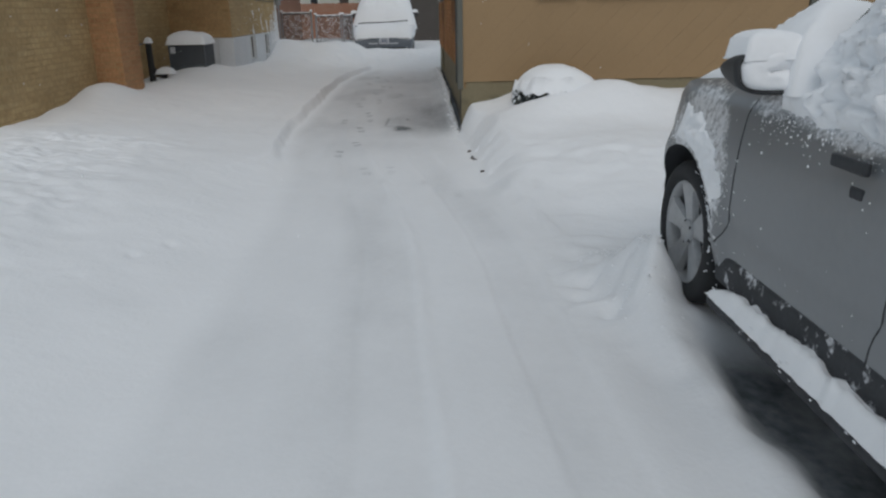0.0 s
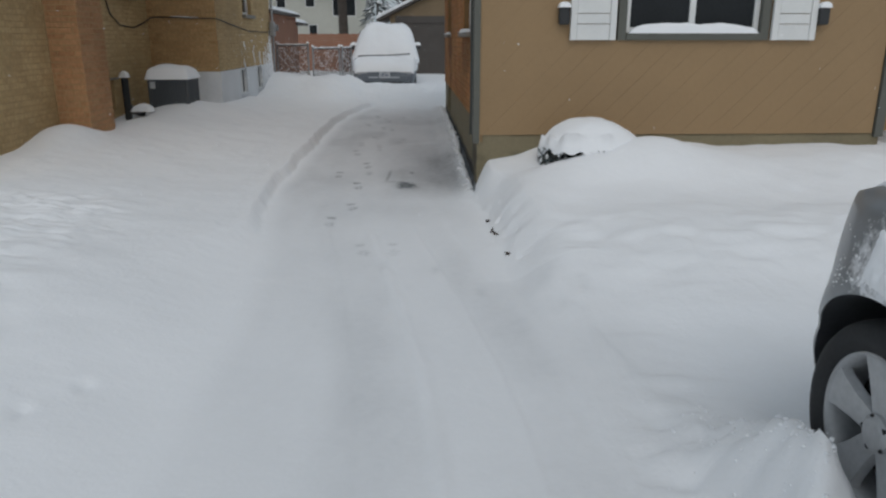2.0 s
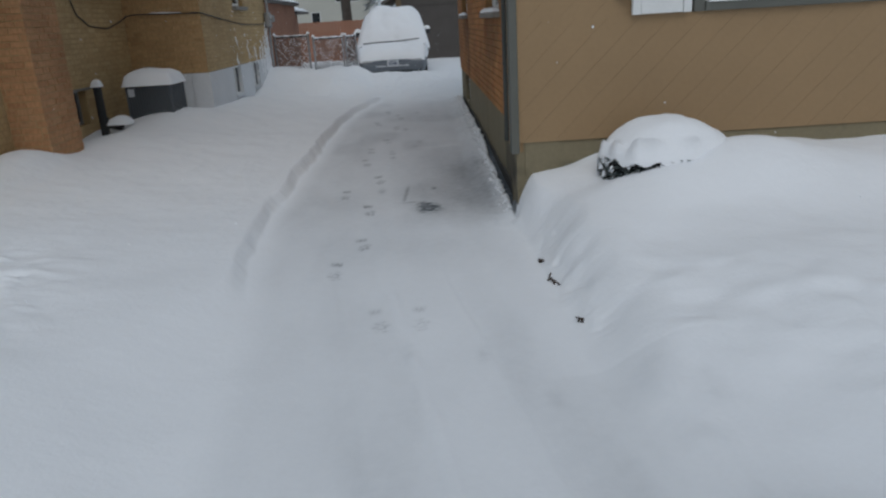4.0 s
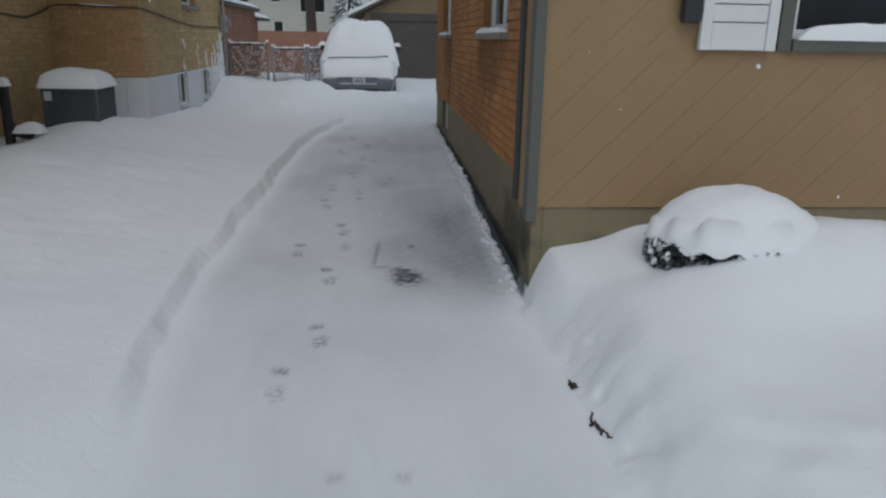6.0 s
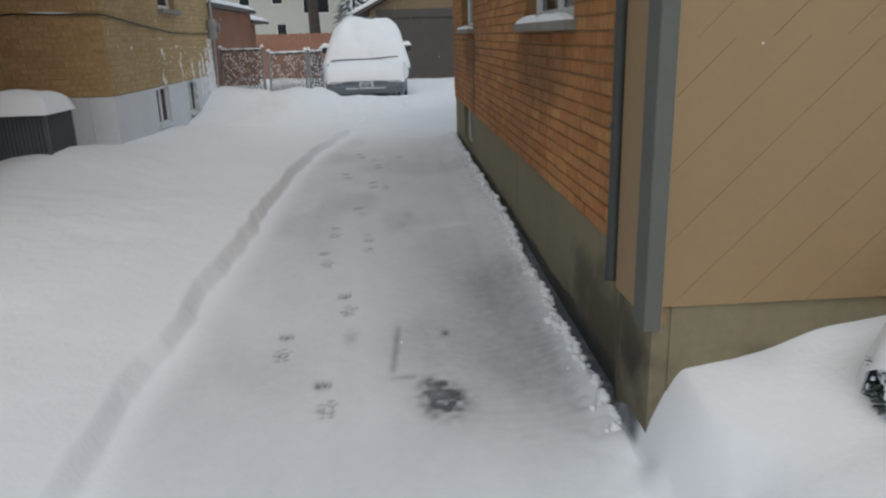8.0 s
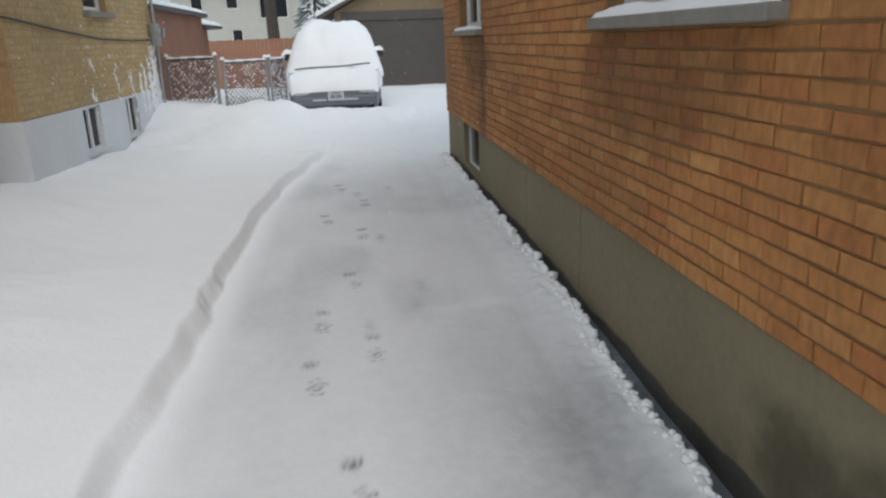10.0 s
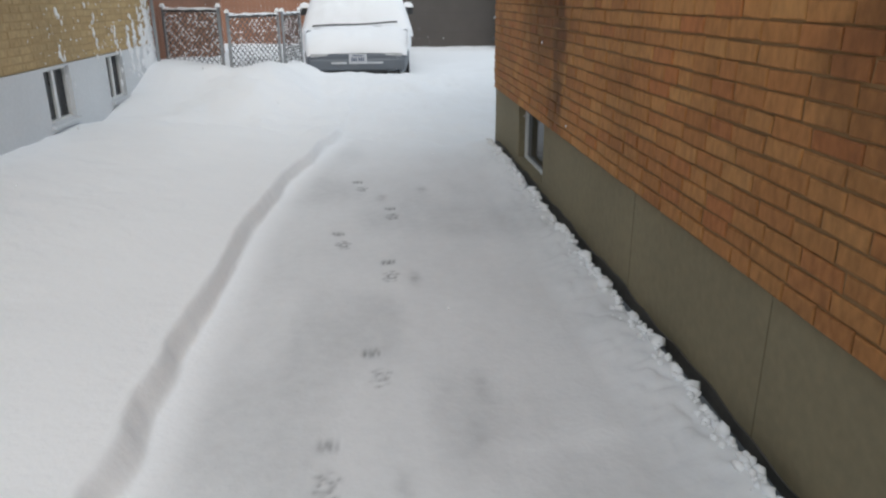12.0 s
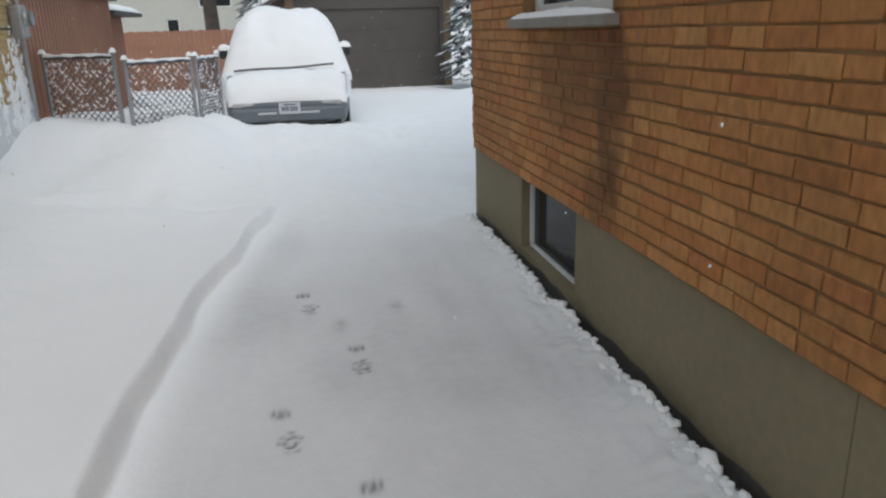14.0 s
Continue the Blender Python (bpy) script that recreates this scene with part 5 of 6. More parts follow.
rows = []
for y in np.linspace(-8.7, -5.85, 40):
    zt = suv_cab(y)
    ring = []
    for k in range(10):
        z = 0.99 + (zt - 0.06 - 0.99) * k / 9
        ring.append((SX + 0.10 + 0.27 * (z - 0.99), y, z))
    x0 = ring[-1][0] + 0.05
    for k in range(9):
        t = k / 8
        ring.append((x0 + (2 * SX + SW - 2 * x0) * t, y, zt + 0.03 * math.sin(math.pi * t)))
    for p in reversed(ring[:10]):
        ring.append((2 * SX + SW - p[0], p[1], p[2]))
    rows.append(ring)
grid_mesh("cabin", rows, SILVER, suv)
# front side window, its dark rubber line, and the snow stuck on it
wrow = []
for k in range(13):
    z = 1.025 + 0.50 * k / 12
    yf = -5.98 - (z - 1.02) * 0.95
    wrow.append([(SX + 0.093 + 0.27 * (z - 0.99), -7.35 + (yf + 7.35) * i / 24, z) for i in range(25)])
grid_mesh("side_window", wrow, DARK_GLASS, suv, label="dark side window under crusted snow")
srow = []
for k in range(44):
    z = 0.955 + 0.52 * k / 43
    yf = -5.93 - max(0, z - 1.02) * 0.9
    srow.append([(SX + 0.088 + (0.27 * (z - 0.99) if z > 0.99 else 0.06 * (z - 0.99)) - (0.02 if z < 1.02 else 0), -7.4 + (yf + 7.4) * i / 110, z + 0.05 * lumps((0, i * 0.1, 0), 1.0, 4.0) * max(0, 1 - k / 12)) for i in range(111)])
snow_sheet("window_snow", srow, suv, 0.045, 5.0, 17, 0.004, (-0.93, 0, 0.36), 1.7)
# crusts and specks of snow below the window, over the fender and on the arch
rng = random.Random(8)
specks = Blobs()
for k in range(1000):
    pick = rng.random()
    if pick < 0.45:
        y = rng.uniform(-7.2, -5.85)
        z = 0.985 - abs(rng.gauss(0, 0.055))
    elif pick < 0.96:
        a = math.pi * rng.gauss(0.60, 0.16)
        r = 0.445 + abs(rng.gauss(0, 0.085))
        y, z = HUB_Y + r * math.cos(a), HUB_Z + r * math.sin(a)
    else:
        y, z = rng.uniform(-6.8, -5.3), rng.uniform(0.4, 0.95)
    if math.hypot(y - HUB_Y, z - HUB_Z) < ARCH + 0.012 or z > suv_top(y) - 0.02:
        continue
    r = min(0.006, 0.0012 + abs(rng.gauss(0, 0.0018)))
    specks.add((SX + suv_side(y, z) - r * 0.1, y, z), r, (0.4, rng.uniform(0.7, 1.6), rng.uniform(0.7, 1.5)), rng)
for k in range(130):
    # crumbs along the running board and rocker, and clots on the tyre
    y = rng.uniform(-7.4, -5.72)
    if k % 3 == 0:
        c = (SX + 0.012 - 0.004 * rng.random(), y, rng.uniform(0.245, 0.33))
    else:
        c = (SX - 0.058 + abs(rng.gauss(0, 0.02)), y, 0.19 + rng.uniform(-0.025, 0.03))
    specks.add(c, rng.uniform(0.002, 0.005), (0.5, rng.uniform(1.0, 4.0), rng.uniform(0.5, 1.1)), rng)
for k in range(140):
    a = math.pi * rng.gauss(0.85, 0.12)
    r = min(0.352, rng.gauss(0.335, 0.015))
    specks.add((SX + 0.012 + rng.uniform(0, 0.12) * (r > 0.335), HUB_Y + r * math.cos(a), HUB_Z + r * math.sin(a)), rng.uniform(0.002, 0.007), (0.5, 1, 1.2), rng)
specks.make("snow_specks", suv)
frow = []
for j in range(16):
    line = []
    for i in range(61):
        a = math.pi * (0.42 + 0.40 * i / 60)
        reach = (0.145 - 0.07 * i / 60) * (1 + 0.30 * lumps((i * 0.11, 0, 0), 1.0, 3.3) + 0.25 * lumps((i * 0.4, 0, 0), 1.0, 7.3))
        r = ARCH + 0.020 + reach * j / 15
        fy, fz2 = HUB_Y + r * math.cos(a), HUB_Z + r * math.sin(a)
        line.append((SX + suv_side(fy, fz2) - 0.001, fy, fz2))
    frow.append(line)
snow_sheet("fender_snow", frow, suv, 0.011, 31.0, 30, 0.004, (-0.9, 0, 0.4), 1.9)
heap = tagged(new("snow_crumbs"), "crumbled snow heaped round the SUV's front wheel", "snow", kind="stuff")
crumb = Blobs()
hx = np.array([0.60 - abs(rng.gauss(0, 0.14)) for k in range(260)])
hyy = np.array([rng.gauss(-5.05, 0.35) for k in range(260)])
for x, y, z in zip(hx, hyy, ground_height(hx, hyy)):
    crumb.add((x, y, z), rng.choice((0.003, 0.003, 0.004, 0.006, 0.009)), (1, rng.uniform(0.8, 1.4), 0.7), rng)
crumb.make("crumbs", heap)
hin = lambda y: suv_side(y, suv_top(y) - 0.03) + 0.04
hrow = [[(SX + hin(-5.8 + 1.22 * j / 20) + (SW - 2 * hin(-5.8 + 1.22 * j / 20)) * i / 24, -5.8 + 1.22 * j / 20, suv_top(-5.8 + 1.22 * j / 20) - 0.012) for i in range(25)] for j in range(21)]
snow_sheet("hood_snow", hrow, suv, 0.085, 9.0, 3, 0.01)
rrow = [[(SX + 0.3 + (SW - 0.6) * i / 20, -8.3 + 2.4 * j / 30, suv_cab(-8.3 + 2.4 * j / 30) + 0.05) for i in range(21)] for j in range(31)]
snow_sheet("roof_snow", rrow, suv, 0.16, 10.0, 2, 0.03)
# door mirror: shell, arm, glass packed with snow, cap of snow
def mirror_section(t, inset=0.0):
    """One rounded outline of the mirror shell; t runs from its nose to its open face."""
    k = 0.42 + 0.58 * math.sin(0.5 * math.pi * t) ** 0.7
    pts = []
    for q in range(33):
        a = 2 * math.pi * q / 32
        c, d = math.cos(a), math.sin(a)
        u = math.copysign(abs(c) ** 0.62, c)
        v = math.copysign(abs(d) ** 0.62, d)
        pts.append((SX - 0.05 + (0.118 - inset) * u * (0.8 + 0.2 * k) - 0.012 * v, -5.90 - 0.17 * t, 1.125 + (0.088 - inset) * k * v * (0.90 + 0.12 * u) + 0.008 * u))
    return pts


mir = grid_mesh("mirror", [mirror_section(t) for t in (0.0, 0.12, 0.3, 0.55, 0.8, 1.0)] + [mirror_section(1.0, 0.014), mirror_section(0.86, 0.02)], BLACK, suv, label="black door mirror capped with snow")
nose = mirror_section(0.0)[:-1]
mesh_part("nose", nose, [tuple(range(len(nose)))], BLACK, mir)
part("arm", boxed(SX + 0.0, SX + 0.13, -6.02, -5.93, 1.05, 1.10, 0.015, 2), BLACK, mir)
face = mirror_section(0.97, 0.016)
grow = [[(SX - 0.05 + (p[0] - SX + 0.05) * k / 8, p[1], 1.125 + (p[2] - 1.125) * k / 8) for p in face] for k in range(0, 9)]
snow_sheet("mirror_snow", grow, mir, 0.02, 11.0, 12, 0.0, (0, -1, 0), 0.35)
snow_cap("cap_snow", SX - 0.150, SX + 0.08, -6.085, -5.90, 1.188, 0.075, mir, 16, 2.6, 0.3, 6.6, 0.022)
snow_cap("arm_snow", SX + 0.0, SX + 0.42, -6.12, -5.78, 1.07, 0.24, mir, 18, 2.2, 0.35, 9.6, 0.02)

# the van at the end of the driveway
van = new("minivan")
tagged(van, "slate minivan buried in snow at the end of the driveway", "car")
VX, VF = -1.485, 13.74


def van_top(y):
    return float(np.interp(y, [13.74, 13.80, 13.86, 14.2, 14.72, 14.75, 15.2, 15.7, 16.05, 18.2, 18.45], [0.50, 0.55, 0.60, 0.76, 0.90, 0.905, 1.28, 1.63, 1.74, 1.76, 1.5]))


def van_half(y, z):
    w = 0.90 if z < 0.9 else 0.90 - 0.20 * (z - 0.9) / 0.85
    w -= 0.06 * max(0.0, (0.5 - z) / 0.25) ** 2
    if y < 14.3:
        w -= 0.42 * (14.3 - y) ** 2.4
    return w


rows = []
for y in list(np.linspace(13.74, 14.3, 10)) + list(np.linspace(14.4, 18.45, 34)):
    zt = van_top(y)
    ring = []
    for k in range(12):
        z = 0.22 + (zt - 0.05 - 0.22) * k / 11
        ring.append((VX - van_half(y, z), y, z))
    hw = van_half(y, zt - 0.05)
    for k in range(11):
        t = -1 + 2 * k / 10
        ring.append((VX + hw * 0.96 * t, y, zt - 0.03 * t ** 4))
    for p in reversed(ring[:12]):
        ring.append((2 * VX - p[0], p[1], p[2]))
    rows.append(ring)
grid_mesh("body", rows, VAN_PAINT, van)
slab("nose", VX - 0.66, VX + 0.66, 13.73, 13.85, 0.24, 0.50, VAN_PAINT, van, 0.03)
bumper = part("bumper", boxed(VX - 0.80, VX + 0.80, 13.69, 13.86, 0.27, 0.47, 0.045, 3), VAN_PAINT, van, "dark bumper rising from the snow", True)
for s in (-1, 1):
    slab("bumper_slot", VX + s * 0.30 - 0.13, VX + s * 0.30 + 0.13, 13.683, 13.70, 0.385, 0.415, PLATE_WHITE, bumper, 0.006)
    part("headlight", boxed(VX + s * 0.62 - 0.16, VX + s * 0.62 + 0.14, 13.76, 13.88, 0.455, 0.545, 0.03, 2), ALLOY, van)
    vw = boxed(VX + s * 0.80 - 0.1, VX + s * 0.80 + 0.1, 14.3, 14.95, 0.0, 0.62, 0.2, 4)
    part("wheel", vw, TYRE, van)
slab("lower_grille", VX - 0.5, VX + 0.5, 13.70, 13.72, 0.20, 0.27, BLACK, van)
plate = part("number_plate", boxed(VX - 0.135, VX + 0.165, 13.668, 13.682, 0.385, 0.545, 0.004), PLATE_WHITE, van, "white number plate")
for k in range(6):
    slab("bar", VX - 0.095 + k * 0.036 + (0.012 if k > 2 else 0), VX - 0.072 + k * 0.036 + (0.012 if k > 2 else 0), 13.664, 13.668, 0.425, 0.490, PLATE_INK, plate)
slab("bar", VX - 0.07, VX + 0.10, 13.664, 13.668, 0.510, 0.525, PLATE_INK, plate)
# dark wiper gutter between hood and windscreen
part("wiper_cowl", tube(bmesh.new(), [(VX - 0.78 + 1.5 * k / 8, 14.66, 0.955 + 0.014 * k / 2 + 0.008 * math.sin(k)) for k in range(9)], 0.016, 6), BLACK, van)
hr = [[(VX - 0.86 + 1.72 * i / 26 - 0.0, 13.79 + 0.85 * j / 14, van_top(13.79 + 0.85 * j / 14) + 0.03 - 0.05 * abs(-1 + 2 * i / 26) ** 4) for i in range(27)] for j in range(15)]
for j, row in enumerate(hr):
    sh = 1.07 - 0.10 * (1 - j / 14) ** 2
    for i, p in enumerate(row):
        row[i] = (VX + (p[0] - VX) * sh, p[1], p[2])
snow_sheet("hood_snow", hr, van, 0.12, 21.0, 3, 0.02)
wr = []
for j in range(40):
    y = 14.68 + 3.7 * (j / 39) ** 1.4
    hw = van_half(y, max(0.95, van_top(y) - 0.05)) * 1.12
    wr.append([(VX + hw * t, y, van_top(y) - 0.12 * abs(t) ** 5) for t in (-1 + 2 * i / 26 for i in range(27))])
snow_sheet("windscreen_snow", wr, van, 0.15, 22.0, 2.5, 0.02, (0, -0.4, 0.9))
for s in (-1, 1):
    # side glass and snow stuck along the flank
    gw = [[(VX + s * (van_half(y, z) + 0.006), y, z) for y in np.linspace(15.5 + (z - 0.95) * 0.6, 18.0, 6)] for z in np.linspace(0.98, 1.55, 4)]
    grid_mesh("side_window", gw, DARK_GLASS, van)
    vm = part("mirror", boxed(VX + s * 0.95 - 0.09, VX + s * 0.95 + 0.09, 15.35, 15.47, 1.12, 1.28, 0.045, 3), BLACK, van, smooth=True)
    slab("arm", min(VX + s * 0.84, VX + s * 0.95), max(VX + s * 0.84, VX + s * 0.95), 15.38, 15.44, 1.13, 1.18, BLACK, vm)
    snow_cap("cap_snow", VX + s * 0.95 - 0.10, VX + s * 0.95 + 0.10, 15.33, 15.49, 1.25, 0.10, vm, 8, 2.3, 0.2, s)
    fl = [[(VX + s * van_half(y, z), y, z) for y in np.linspace(13.95, 15.6, 18)] for z in np.linspace(0.55, 0.93, 8)]
    snow_sheet("flank_snow", fl, van, 0.04, 25.0 + s, 5, 0.002, (s, 0, 0.2))


# ---- things along the left house ----
ac = thing("air_conditioner", -4.74, 5.62, 0.03, "dark grey outdoor air conditioner capped with snow", "air conditioner")
ax0, ax1, ay0, ay1, az0, az1 = -0.33, 0.33, -0.32, 0.32, 0.1, 0.80
part("cabinet", boxed(ax0 + 0.02, ax1 - 0.02, ay0 + 0.02, ay1 - 0.02, az0, az1 - 0.03, 0.03, 2), AC_GREY, ac)
part("top", boxed(ax0 - 0.005, ax1 + 0.005, ay0 - 0.005, ay1 + 0.005, az1 - 0.04, az1, 0.015, 2), AC_GREY, ac)
for cx in (ax0 + 0.025, ax1 - 0.025):
    for cy in (ay0 + 0.025, ay1 - 0.025):
        part("corner_post", boxed(cx - 0.025, cx + 0.025, cy - 0.025, cy + 0.025, az0, az1 - 0.04, 0.01), AC_GREY, ac)
for k in range(14):
    o = ax0 + 0.07 + k * 0.04
    slab("slat", o, o + 0.012, ay0 - 0.002, ay0 + 0.03, az0 + 0.04, az1 - 0.06, AC_GREY, ac)
    slab("slat", ax1 - 0.03, ax1 + 0.002, ay0 + 0.07 + k * 0.036, ay0 + 0.082 + k * 0.036, az0 + 0.04, az1 - 0.06, AC_GREY, ac)
slab("rating_label", -0.29, -0.20, ay0 - 0.006, ay0 - 0.002, 0.62, 0.73, PLATE_WHITE, ac, label="pale rating label")
snow_cap("snow_cap", ax0 - 0.03, ax1 + 0.03, ay0 - 0.03, ay1 + 0.03, az1 - 0.005, 0.20, ac, 16, 3.2, 0.15, 1.3, 0.02)

pipe = thing("vent_pipe", -5.2, 4.7, 0.0, "dark drain pipe by the wall, tipped with snow", "pipe")
part("pipe", tube(bmesh.new(), [(0, 0, -0.1), (0, 0, 0.86)], 0.055, 12), BLACK, pipe, smooth=True)
part("elbow", tube(bmesh.new(), [(0.02, 0, 0.42), (0.10, -0.02, 0.33), (0.26, -0.02, 0.30)], 0.05, 10), BLACK, pipe, smooth=True)
snow_cap("snow", -0.065, 0.065, -0.065, 0.065, 0.86, 0.10, pipe, 8, 2.2, 0.1, 2.0)
snow_cap("elbow_snow", 0.08, 0.40, -0.12, 0.10, 0.34, 0.11, pipe, 8, 2.2, 0.3, 3.0)

cable = tagged(new("wall_cable"), "black cable looped along the brick wall", "cable")
pts = [(-5.40, 4.75, 2.6), (-5.40, 4.80, 2.1), (-5.40, 4.95, 1.82), (-5.40, 5.3, 1.66), (-5.40, 5.9, 1.62), (-5.40, 6.35, 1.70), (-5.36, 6.63, 1.80)]
pts += [(-5.2, 6.64, 1.815), (-4.7, 6.64, 1.80), (-4.22, 6.64, 1.79), (-4.195, 6.7, 1.785), (-4.195, 7.8, 1.70), (-4.195, 9.3, 1.60), (-4.195, 10.6, 1.585), (-4.195, 11.7, 1.60)]
part("cable", tube(bmesh.new(), pts, 0.010, 6), BLACK, cable, smooth=True)
part("cable_snow", tube(bmesh.new(), [(-5.0, 6.63, 1.828), (-4.75, 6.63, 1.818), (-4.5, 6.63, 1.812)], [0.004, 0.011, 0.004], 6), SNOW, cable, smooth=True)

meter = thing("electric_meter", -4.13, 11.68, 1.62, "round grey electric meter box on the house corner", "meter")
part("box", boxed(-0.07, 0.06, -0.1, 0.1, -0.12, 0.22, 0.03, 2), GALV, meter)
part("dial", tube(bmesh.new(), [(0.06, 0, 0.08), (0.13, 0, 0.08)], [0.085, 0.075], 18), GALV, meter, smooth=True)
part("conduit", tube(bmesh.new(), [(0, 0, 0.22), (0, 0, 2.6)], 0.025, 8), GALV, meter, smooth=True)
part("conduit", tube(bmesh.new(), [(0, 0, -0.12), (0, 0, -1.4)], 0.022, 8), GALV, meter, smooth=True)

# snow blown onto the far end of the wall
rng = random.Random(12)


splash = tagged(new("wall_snow"), "snow blown and stuck on the brick wall and foundation", "snow")
blobs = Blobs()
for y0, z0, sy, sz, count in ((11.62, 0.95, 0.09, 0.30, 330), (11.3, 0.9, 0.05, 0.20, 120), (11.0, 0.9, 0.035, 0.16, 70), (10.75, 0.88, 0.03, 0.13, 45), (10.3, 0.9, 0.05, 0.16, 18), (9.62, 0.95, 0.05, 0.22, 14), (8.75, 1.0, 0.06, 0.25, 12), (11.5, 0.55, 0.2, 0.16, 160)):
    for k in range(count):
        y, z = min(11.78, rng.gauss(y0, sy)), max(0.4, rng.gauss(z0, sz))
        blobs.add((-4.19 if z < FZ else -4.204, y, z), rng.uniform(0.008, 0.030), (0.5, 0.8, rng.uniform(0.9, 2.4)), rng)
for k in range(110):
    blobs.add((-4.204, rng.uniform(8.0, 11.7), FZ + 0.03 + abs(rng.gauss(0, 0.4))), rng.uniform(0.004, 0.011), (0.5, 0.8, rng.uniform(0.8, 2.0)), rng)
blobs.make("specks", splash)

# ---- front yard of the near house ----
bush = thing("bush", 0.97, -0.46, 0.385, "low evergreen bush bowed under a cushion of snow", "bush")
rng = random.Random(21)
cap = []
for j in range(25):
    row = []
    for i in range(33):
        u, v = -1 + 2 * i / 32, -1 + 2 * j / 24
        r2 = min(1.0, math.hypot(u, v))
        ang = math.atan2(v, u)
        edge = 1 + 0.05 * math.sin(3 * ang + 1) + 0.02 * math.sin(5 * ang)
        f = max(abs(u), abs(v)) / (math.hypot(u, v) + 1e-6)
        x, y = u * f * 0.50 * edge, v * f * 0.34 * edge
        rr = max(abs(u), abs(v))
        z = 0.32 * math.sqrt(max(0.0, 1 - rr ** 2.2)) * (1 - 0.9 * max(0, x - 0.1)) + 0.015 * lumps((x, y, 0), 4, 2.0)
        sag = (0.05 + 0.09 * lumps((x * 1.0, y, 0), 9, 5.0)) * (rr > 0.88) - 0.16 * (rr > 0.88) * max(0.0, min(1.0, (x - 0.12) / 0.1)) - 0.12 * (rr > 0.88) * (y > 0.1)
        row.append((x, y, z + 0.02 + sag))
    cap.append(row)
snow_sheet("snow_cushion", cap, bush, 0.025, 40.0, 6, 0.0)
part("stem", tube(bmesh.new(), [(0, 0, -0.4), (0.02, 0, -0.1), (0, 0.02, 0.2)], [0.035, 0.03, 0.02], 8), BARK, bush)
for k in range(9):
    a = 2 * math.pi * k / 9
    part("twig", tube(bmesh.new(), [(0, 0, 0.0), (0.25 * math.cos(a), 0.17 * math.sin(a), 0.12), (0.46 * math.cos(a), 0.31 * math.sin(a), 0.05)], [0.012, 0.008, 0.004], 5), BARK, bush)
bm = bmesh.new()
for k in range(1300):
    a = rng.uniform(0.85 * math.pi, 1.62 * math.pi)
    r = rng.uniform(0.5, 0.86) ** 0.5
    c = Vector((0.50 * r * math.cos(a), 0.35 * r * math.sin(a), rng.uniform(-0.06, 0.11)))
    d = Vector((math.cos(a) + rng.gauss(0, 0.5), math.sin(a) + rng.gauss(0, 0.5), rng.uniform(-0.7, 0.4))).normalized()
    s = d.cross(Vector((0, 0, 1))).normalized() * rng.uniform(0.008, 0.014)
    l = rng.uniform(0.03, 0.055)
    q = [bm.verts.new(p) for p in (c, c + d * l * 0.5 + s, c + d * l, c + d * l * 0.5 - s)]
    bm.faces.new(q)
lv = part("leaves", bm, LEAF, bush)
lv["kind"] = "stuff"
blobs = Blobs()
for k in range(45):
    a = math.pi * (0.9 + 0.65 * rng.random() ** 1.8)
    rr = rng.uniform(0.88, 0.97)
    blobs.add((0.50 * rr * math.cos(a), 0.345 * rr * math.sin(a), rng.uniform(-0.05, 0.10)), rng.uniform(0.007, 0.020), (1, 0.8, rng.uniform(0.8, 1.9)), rng)
blobs.make("clot", bush)

# trunk at the far end of the front wall
trunk = thing("tree", 4.30, 0.10, 0.2, "dark leaning trunk dusted with snow by the house corner", "tree")
part("trunk", tube(bmesh.new(), [(0, 0, -0.3), (0.02, 0, 0.3), (0.0, 0.02, 0.7), (0.06, 0.02, 1.1), (0.16, 0.03, 1.6), (0.2, 0.05, 2.6), (0.3, 0.1, 3.6)], [0.10, 0.085, 0.07, 0.075, 0.07, 0.06, 0.03], 12), BARK, trunk, smooth=True)
part("limb", tube(bmesh.new(), [(0.15, 0.03, 1.5), (0.5, -0.1, 2.1), (0.8, -0.1, 3.0)], [0.05, 0.035, 0.015], 8), BARK, trunk, smooth=True)
snow_cap("snow", -0.2, 0.42, -0.25, 0.25, 0.12, 0.30, trunk, 12, 2.2, 0.3, 1.0, 0.05)

# dead stalks lying out of the snow along the yard's edge
STALK = surface("dead_stalk", (0.055, 0.038, 0.030), rough=0.9, vary=0.4, scale=30, fine=120)
rng = random.Random(55)
for cx, cy, spread, n in ((-0.035, -1.42, 0.10, 9), (-0.045, -1.05, 0.05, 5), (0.01, -2.05, 0.05, 4)):
    clump = tagged(new("dead_plant"), "dead brown stalks flattened at the snow's edge", "plant", "dead plants along the yard edge")
    clump.location = (cx, cy, float(ground_height(np.array([cx]), np.array([cy]))[0]))
    for k in range(n):
        px, py = rng.gauss(0, 0.012), rng.uniform(-spread, spread)
        gz = lambda u, v: float(ground_height(np.array([cx + u]), np.array([cy + v]))[0]) - clump.location.z + 0.004
        a = rng.gauss(math.pi / 2, 0.22)
        l = rng.uniform(0.015, 0.04)
        qs = [(px + l * t * math.cos(a) + 0.006 * math.sin(3 * t), py + l * t * math.sin(a)) for t in (-1, -0.4, 0.3, 1)]
        part("stalk", tube(bmesh.new(), [(u, v, gz(u, v)) for u, v in qs], [0.003, 0.006, 0.005, 0.002], 5), STALK, clump)

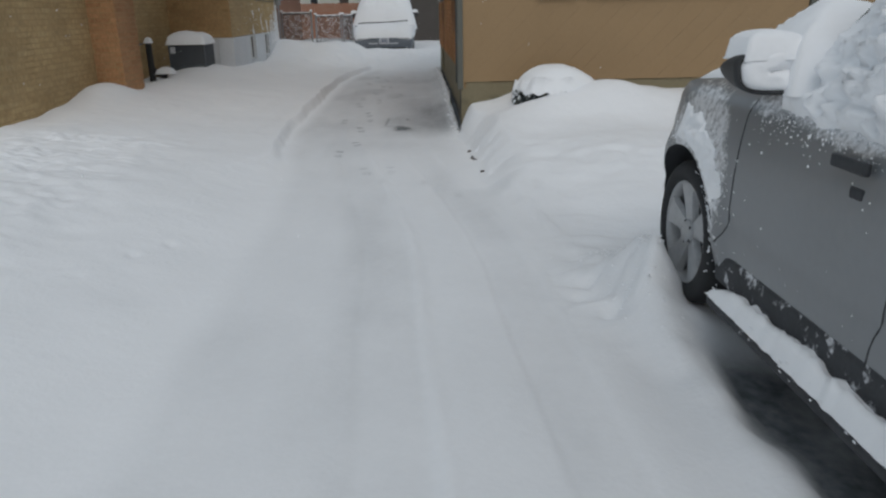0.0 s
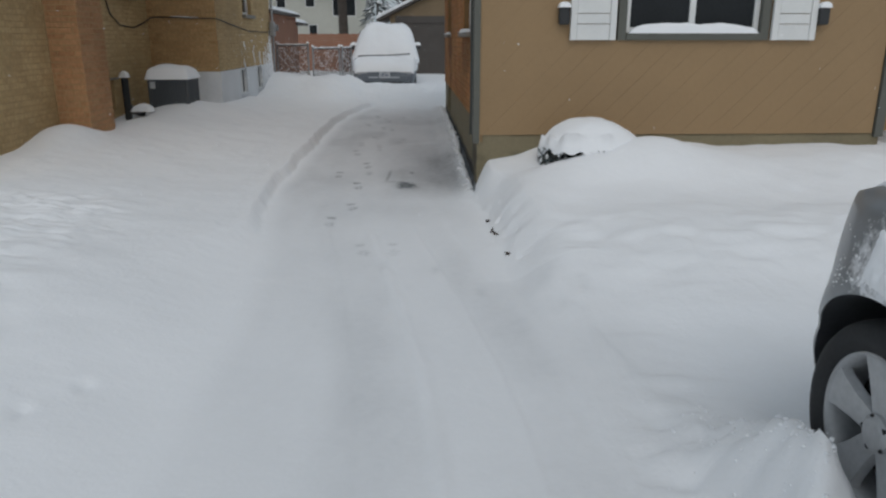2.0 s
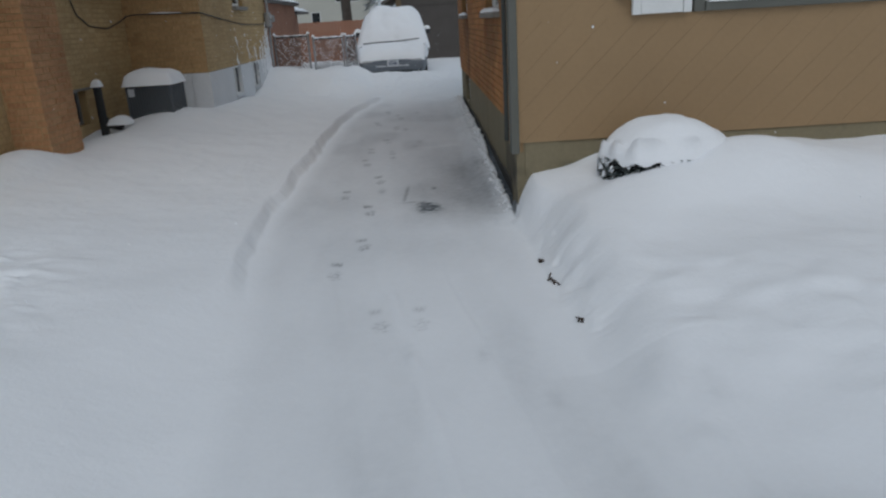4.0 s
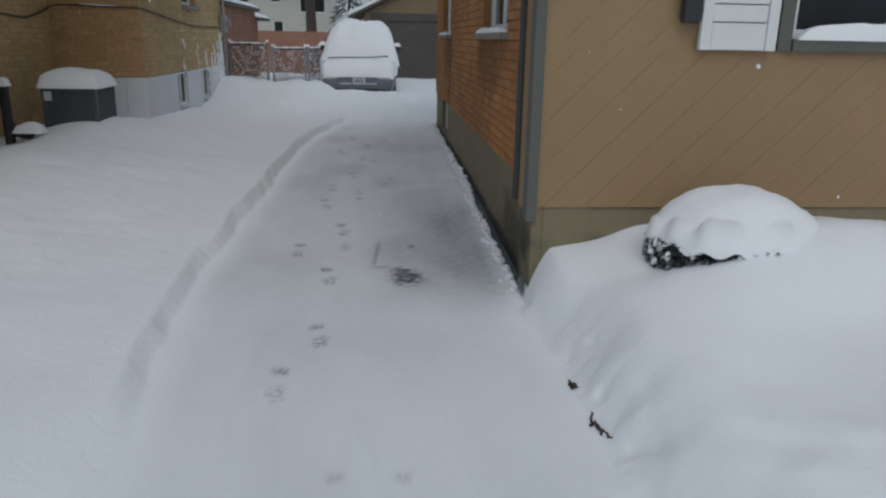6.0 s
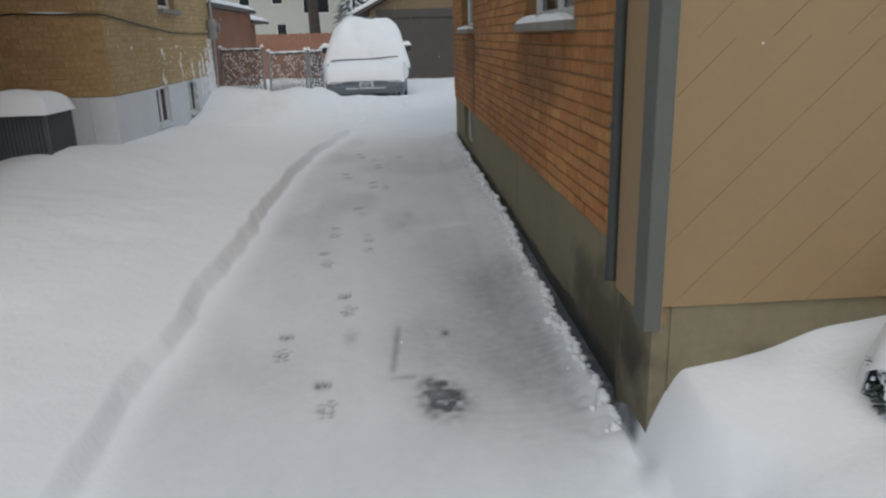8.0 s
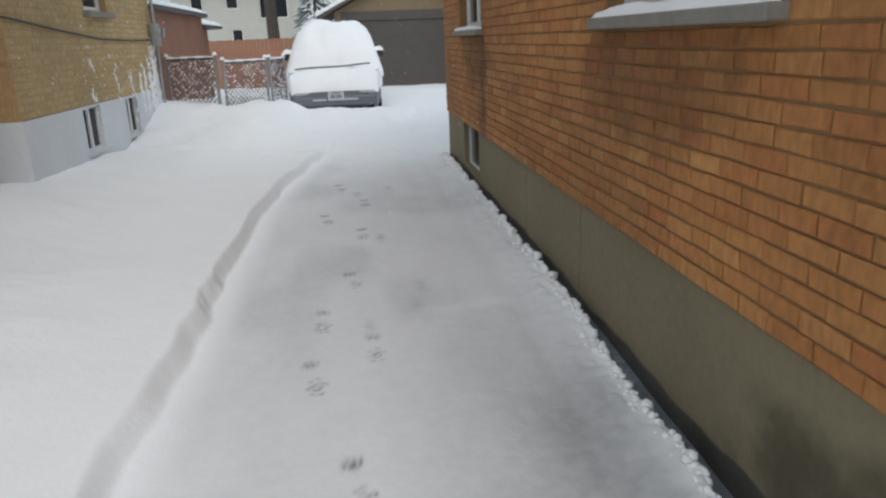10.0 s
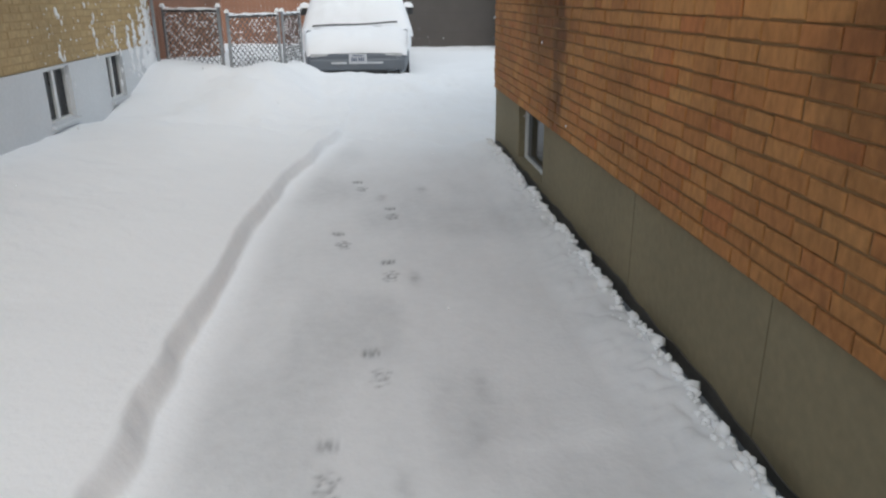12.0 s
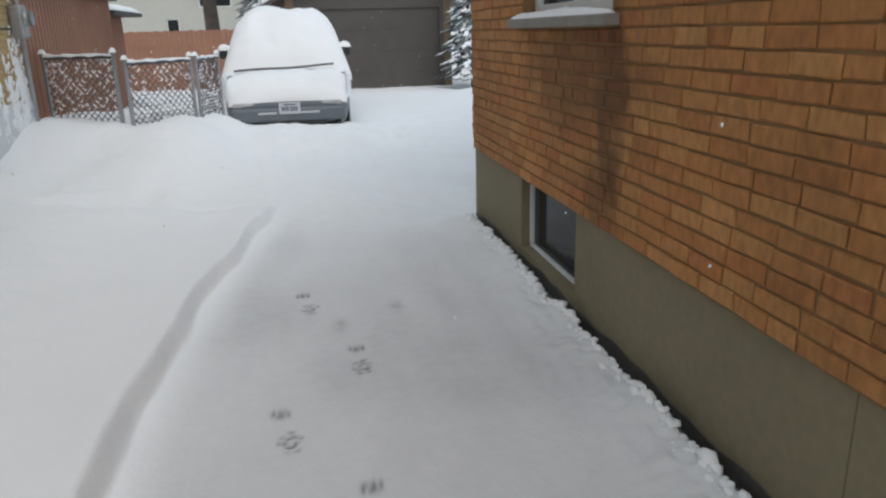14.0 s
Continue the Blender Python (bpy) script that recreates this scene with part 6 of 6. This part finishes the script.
# ragged crumbs of snow along the foot of the wall
rng = random.Random(33)
crumbs = tagged(new("snow_crumbs"), "crumbs of shovelled snow along the wall foot", "snow", kind="stuff")
blobs = Blobs()
cy = np.array([rng.uniform(0.15, 8.5) for k in range(900)])
cx = np.array([-0.045 - abs(rng.gauss(0, 0.03)) - 0.033 * float(1 - smoothstep(2.0, 3.4, q)) for q in cy])
cz = ground_height(cx, cy)
for x, y, z in zip(cx, cy, cz):
    r = rng.choice((0.005, 0.008, 0.011, 0.015, 0.02)) * (1.6 if rng.random() < 0.08 else 1)
    blobs.add((x, y, z + r * 0.35), r, (1, rng.uniform(0.8, 1.6), 0.85), rng)
blobs.make("crumbs", crumbs)

# ---- trees at the back ----
def bare_tree(x, y, height, r, seed, lean=0.0, label="bare tree with snow-dusted branches"):
    rng = random.Random(seed)
    t = thing("tree", x, y, 0.0, label, "tree", "trees behind the yards")
    part("trunk", tube(bmesh.new(), [(lean * (max(0.0, h) / height) ** 1.5, 0, float(h)) for h in np.linspace(-0.2, height * 0.75, 7)], [r * (1 - 0.08 * k) for k in range(7)], 10), BARK, t, smooth=True)
    bl, bs = bmesh.new(), bmesh.new()
    for k in range(46):
        h = height * rng.uniform(0.28, 0.75)
        a = rng.uniform(0, 2 * math.pi)
        p = Vector((lean * (h / height) ** 1.5, 0, h))
        pts, rad = [p], [r * rng.uniform(0.2, 0.45)]
        d = Vector((math.cos(a), math.sin(a), rng.uniform(0.3, 1.0))).normalized()
        for q in range(5):
            d = (d + Vector((rng.gauss(0, 0.25), rng.gauss(0, 0.25), rng.gauss(0.05, 0.2)))).normalized()
            pts.append(pts[-1] + d * height * 0.07)
            rad.append(rad[-1] * 0.7)
            for w in range(2):
                e = (d + Vector((rng.gauss(0, 0.7), rng.gauss(0, 0.7), rng.gauss(0, 0.5)))).normalized()
                tube(bl, [pts[-1], pts[-1] + e * height * 0.05, pts[-1] + e * height * 0.09 + Vector((0, 0, 0.1))], [rad[-1] * 0.6, rad[-1] * 0.4, 0.008], 4, False)
        tube(bl, pts, rad, 5, False)
        tube(bs, [q + Vector((0, 0, rad[i] * 0.8)) for i, q in enumerate(pts)], [v * 0.75 for v in rad], 5, False)
    part("crown", bl, BARK, t)["kind"] = "stuff"
    part("branch_snow", bs, SNOW, t)["kind"] = "stuff"
    return t


bare_tree(-3.75, 27.0, 11, 0.24, 1, -0.4, "stout bare tree trunk behind the board fence")
bare_tree(-1.2, 33.0, 9, 0.14, 2, 0.3)
bare_tree(-12.0, 34.0, 10, 0.16, 3, -0.2)
bare_tree(-0.2, 44.0, 12, 0.2, 4, 0.1)
bare_tree(-8.5, 52.0, 13, 0.2, 5, 0.4)
bare_tree(-14.5, 48.0, 12, 0.2, 6, 0.0)


def evergreen(x, y, height, seed):
    rng = random.Random(seed)
    t = thing("tree", x, y, 0.0, "snow-laden evergreen tree behind the fence", "tree")
    part("trunk", tube(bmesh.new(), [(0, 0, -0.2), (0, 0, height * 0.95)], [0.12, 0.02], 8), BARK, t)
    bl, bs = bmesh.new(), bmesh.new()
    for k in range(420):
        h = rng.uniform(0.12, 1.0)
        rad = (1 - h) * height * 0.24 + 0.1
        a = rng.uniform(0, 2 * math.pi)
        rr = rad * rng.uniform(0.4, 1.05)
        c = Vector((rr * math.cos(a), rr * math.sin(a), height * h))
        d = Vector((math.cos(a), math.sin(a), rng.uniform(-0.6, -0.1))).normalized()
        s = d.cross(Vector((0, 0, 1))).normalized() * rng.uniform(0.05, 0.12)
        l = rng.uniform(0.18, 0.4)
        for off, tgt in ((0, bl), (0.03, bs)):
            if off and rng.random() < 0.3:
                continue
            o = c + Vector((0, 0, off))
            q = [tgt.verts.new(p) for p in (o, o + d * l * 0.5 + s, o + d * l, o + d * l * 0.5 - s, o + Vector((0, 0, 0.05)))]
            tgt.faces.new((q[0], q[1], q[4]))
            tgt.faces.new((q[1], q[2], q[4]))
            tgt.faces.new((q[2], q[3], q[4]))
            tgt.faces.new((q[3], q[0], q[4]))
    part("needles", bl, LEAF, t)["kind"] = "stuff"
    part("needle_snow", bs, SNOW, t)["kind"] = "stuff"


evergreen(-2.3, 28.5, 4.6, 1)
evergreen(2.75, 20.0, 3.2, 2)
evergreen(-0.3, 36.0, 6.5, 3)


# ---- flakes in the air ----
rng = random.Random(91)
flakes = tagged(new("falling_snow"), "sparse snowflakes hanging in the cold air", "snowflakes", kind="stuff")
blobs = Blobs()
for k in range(950):
    x, y, z = rng.uniform(-6.5, 4.0), rng.uniform(-7.5, 17.0), rng.uniform(0.35, 3.2)
    if abs(x + 1.05) < 0.75 and abs(z - 1.5) < 0.75 and y < 4.2:
        continue
    if (x > -0.1 and y > -0.1) or (x < -4.1 and y > 0.5) or (x > 0.3 and y < -4.2) or (-2.7 < x < -0.3 and y > 13.5 and z < 2.1):
        continue
    r = rng.uniform(0.0025, 0.0055)
    blobs.add((x, y, z), r, (1, 1, rng.uniform(0.8, 1.6)), rng)
blobs.make("flake", flakes)
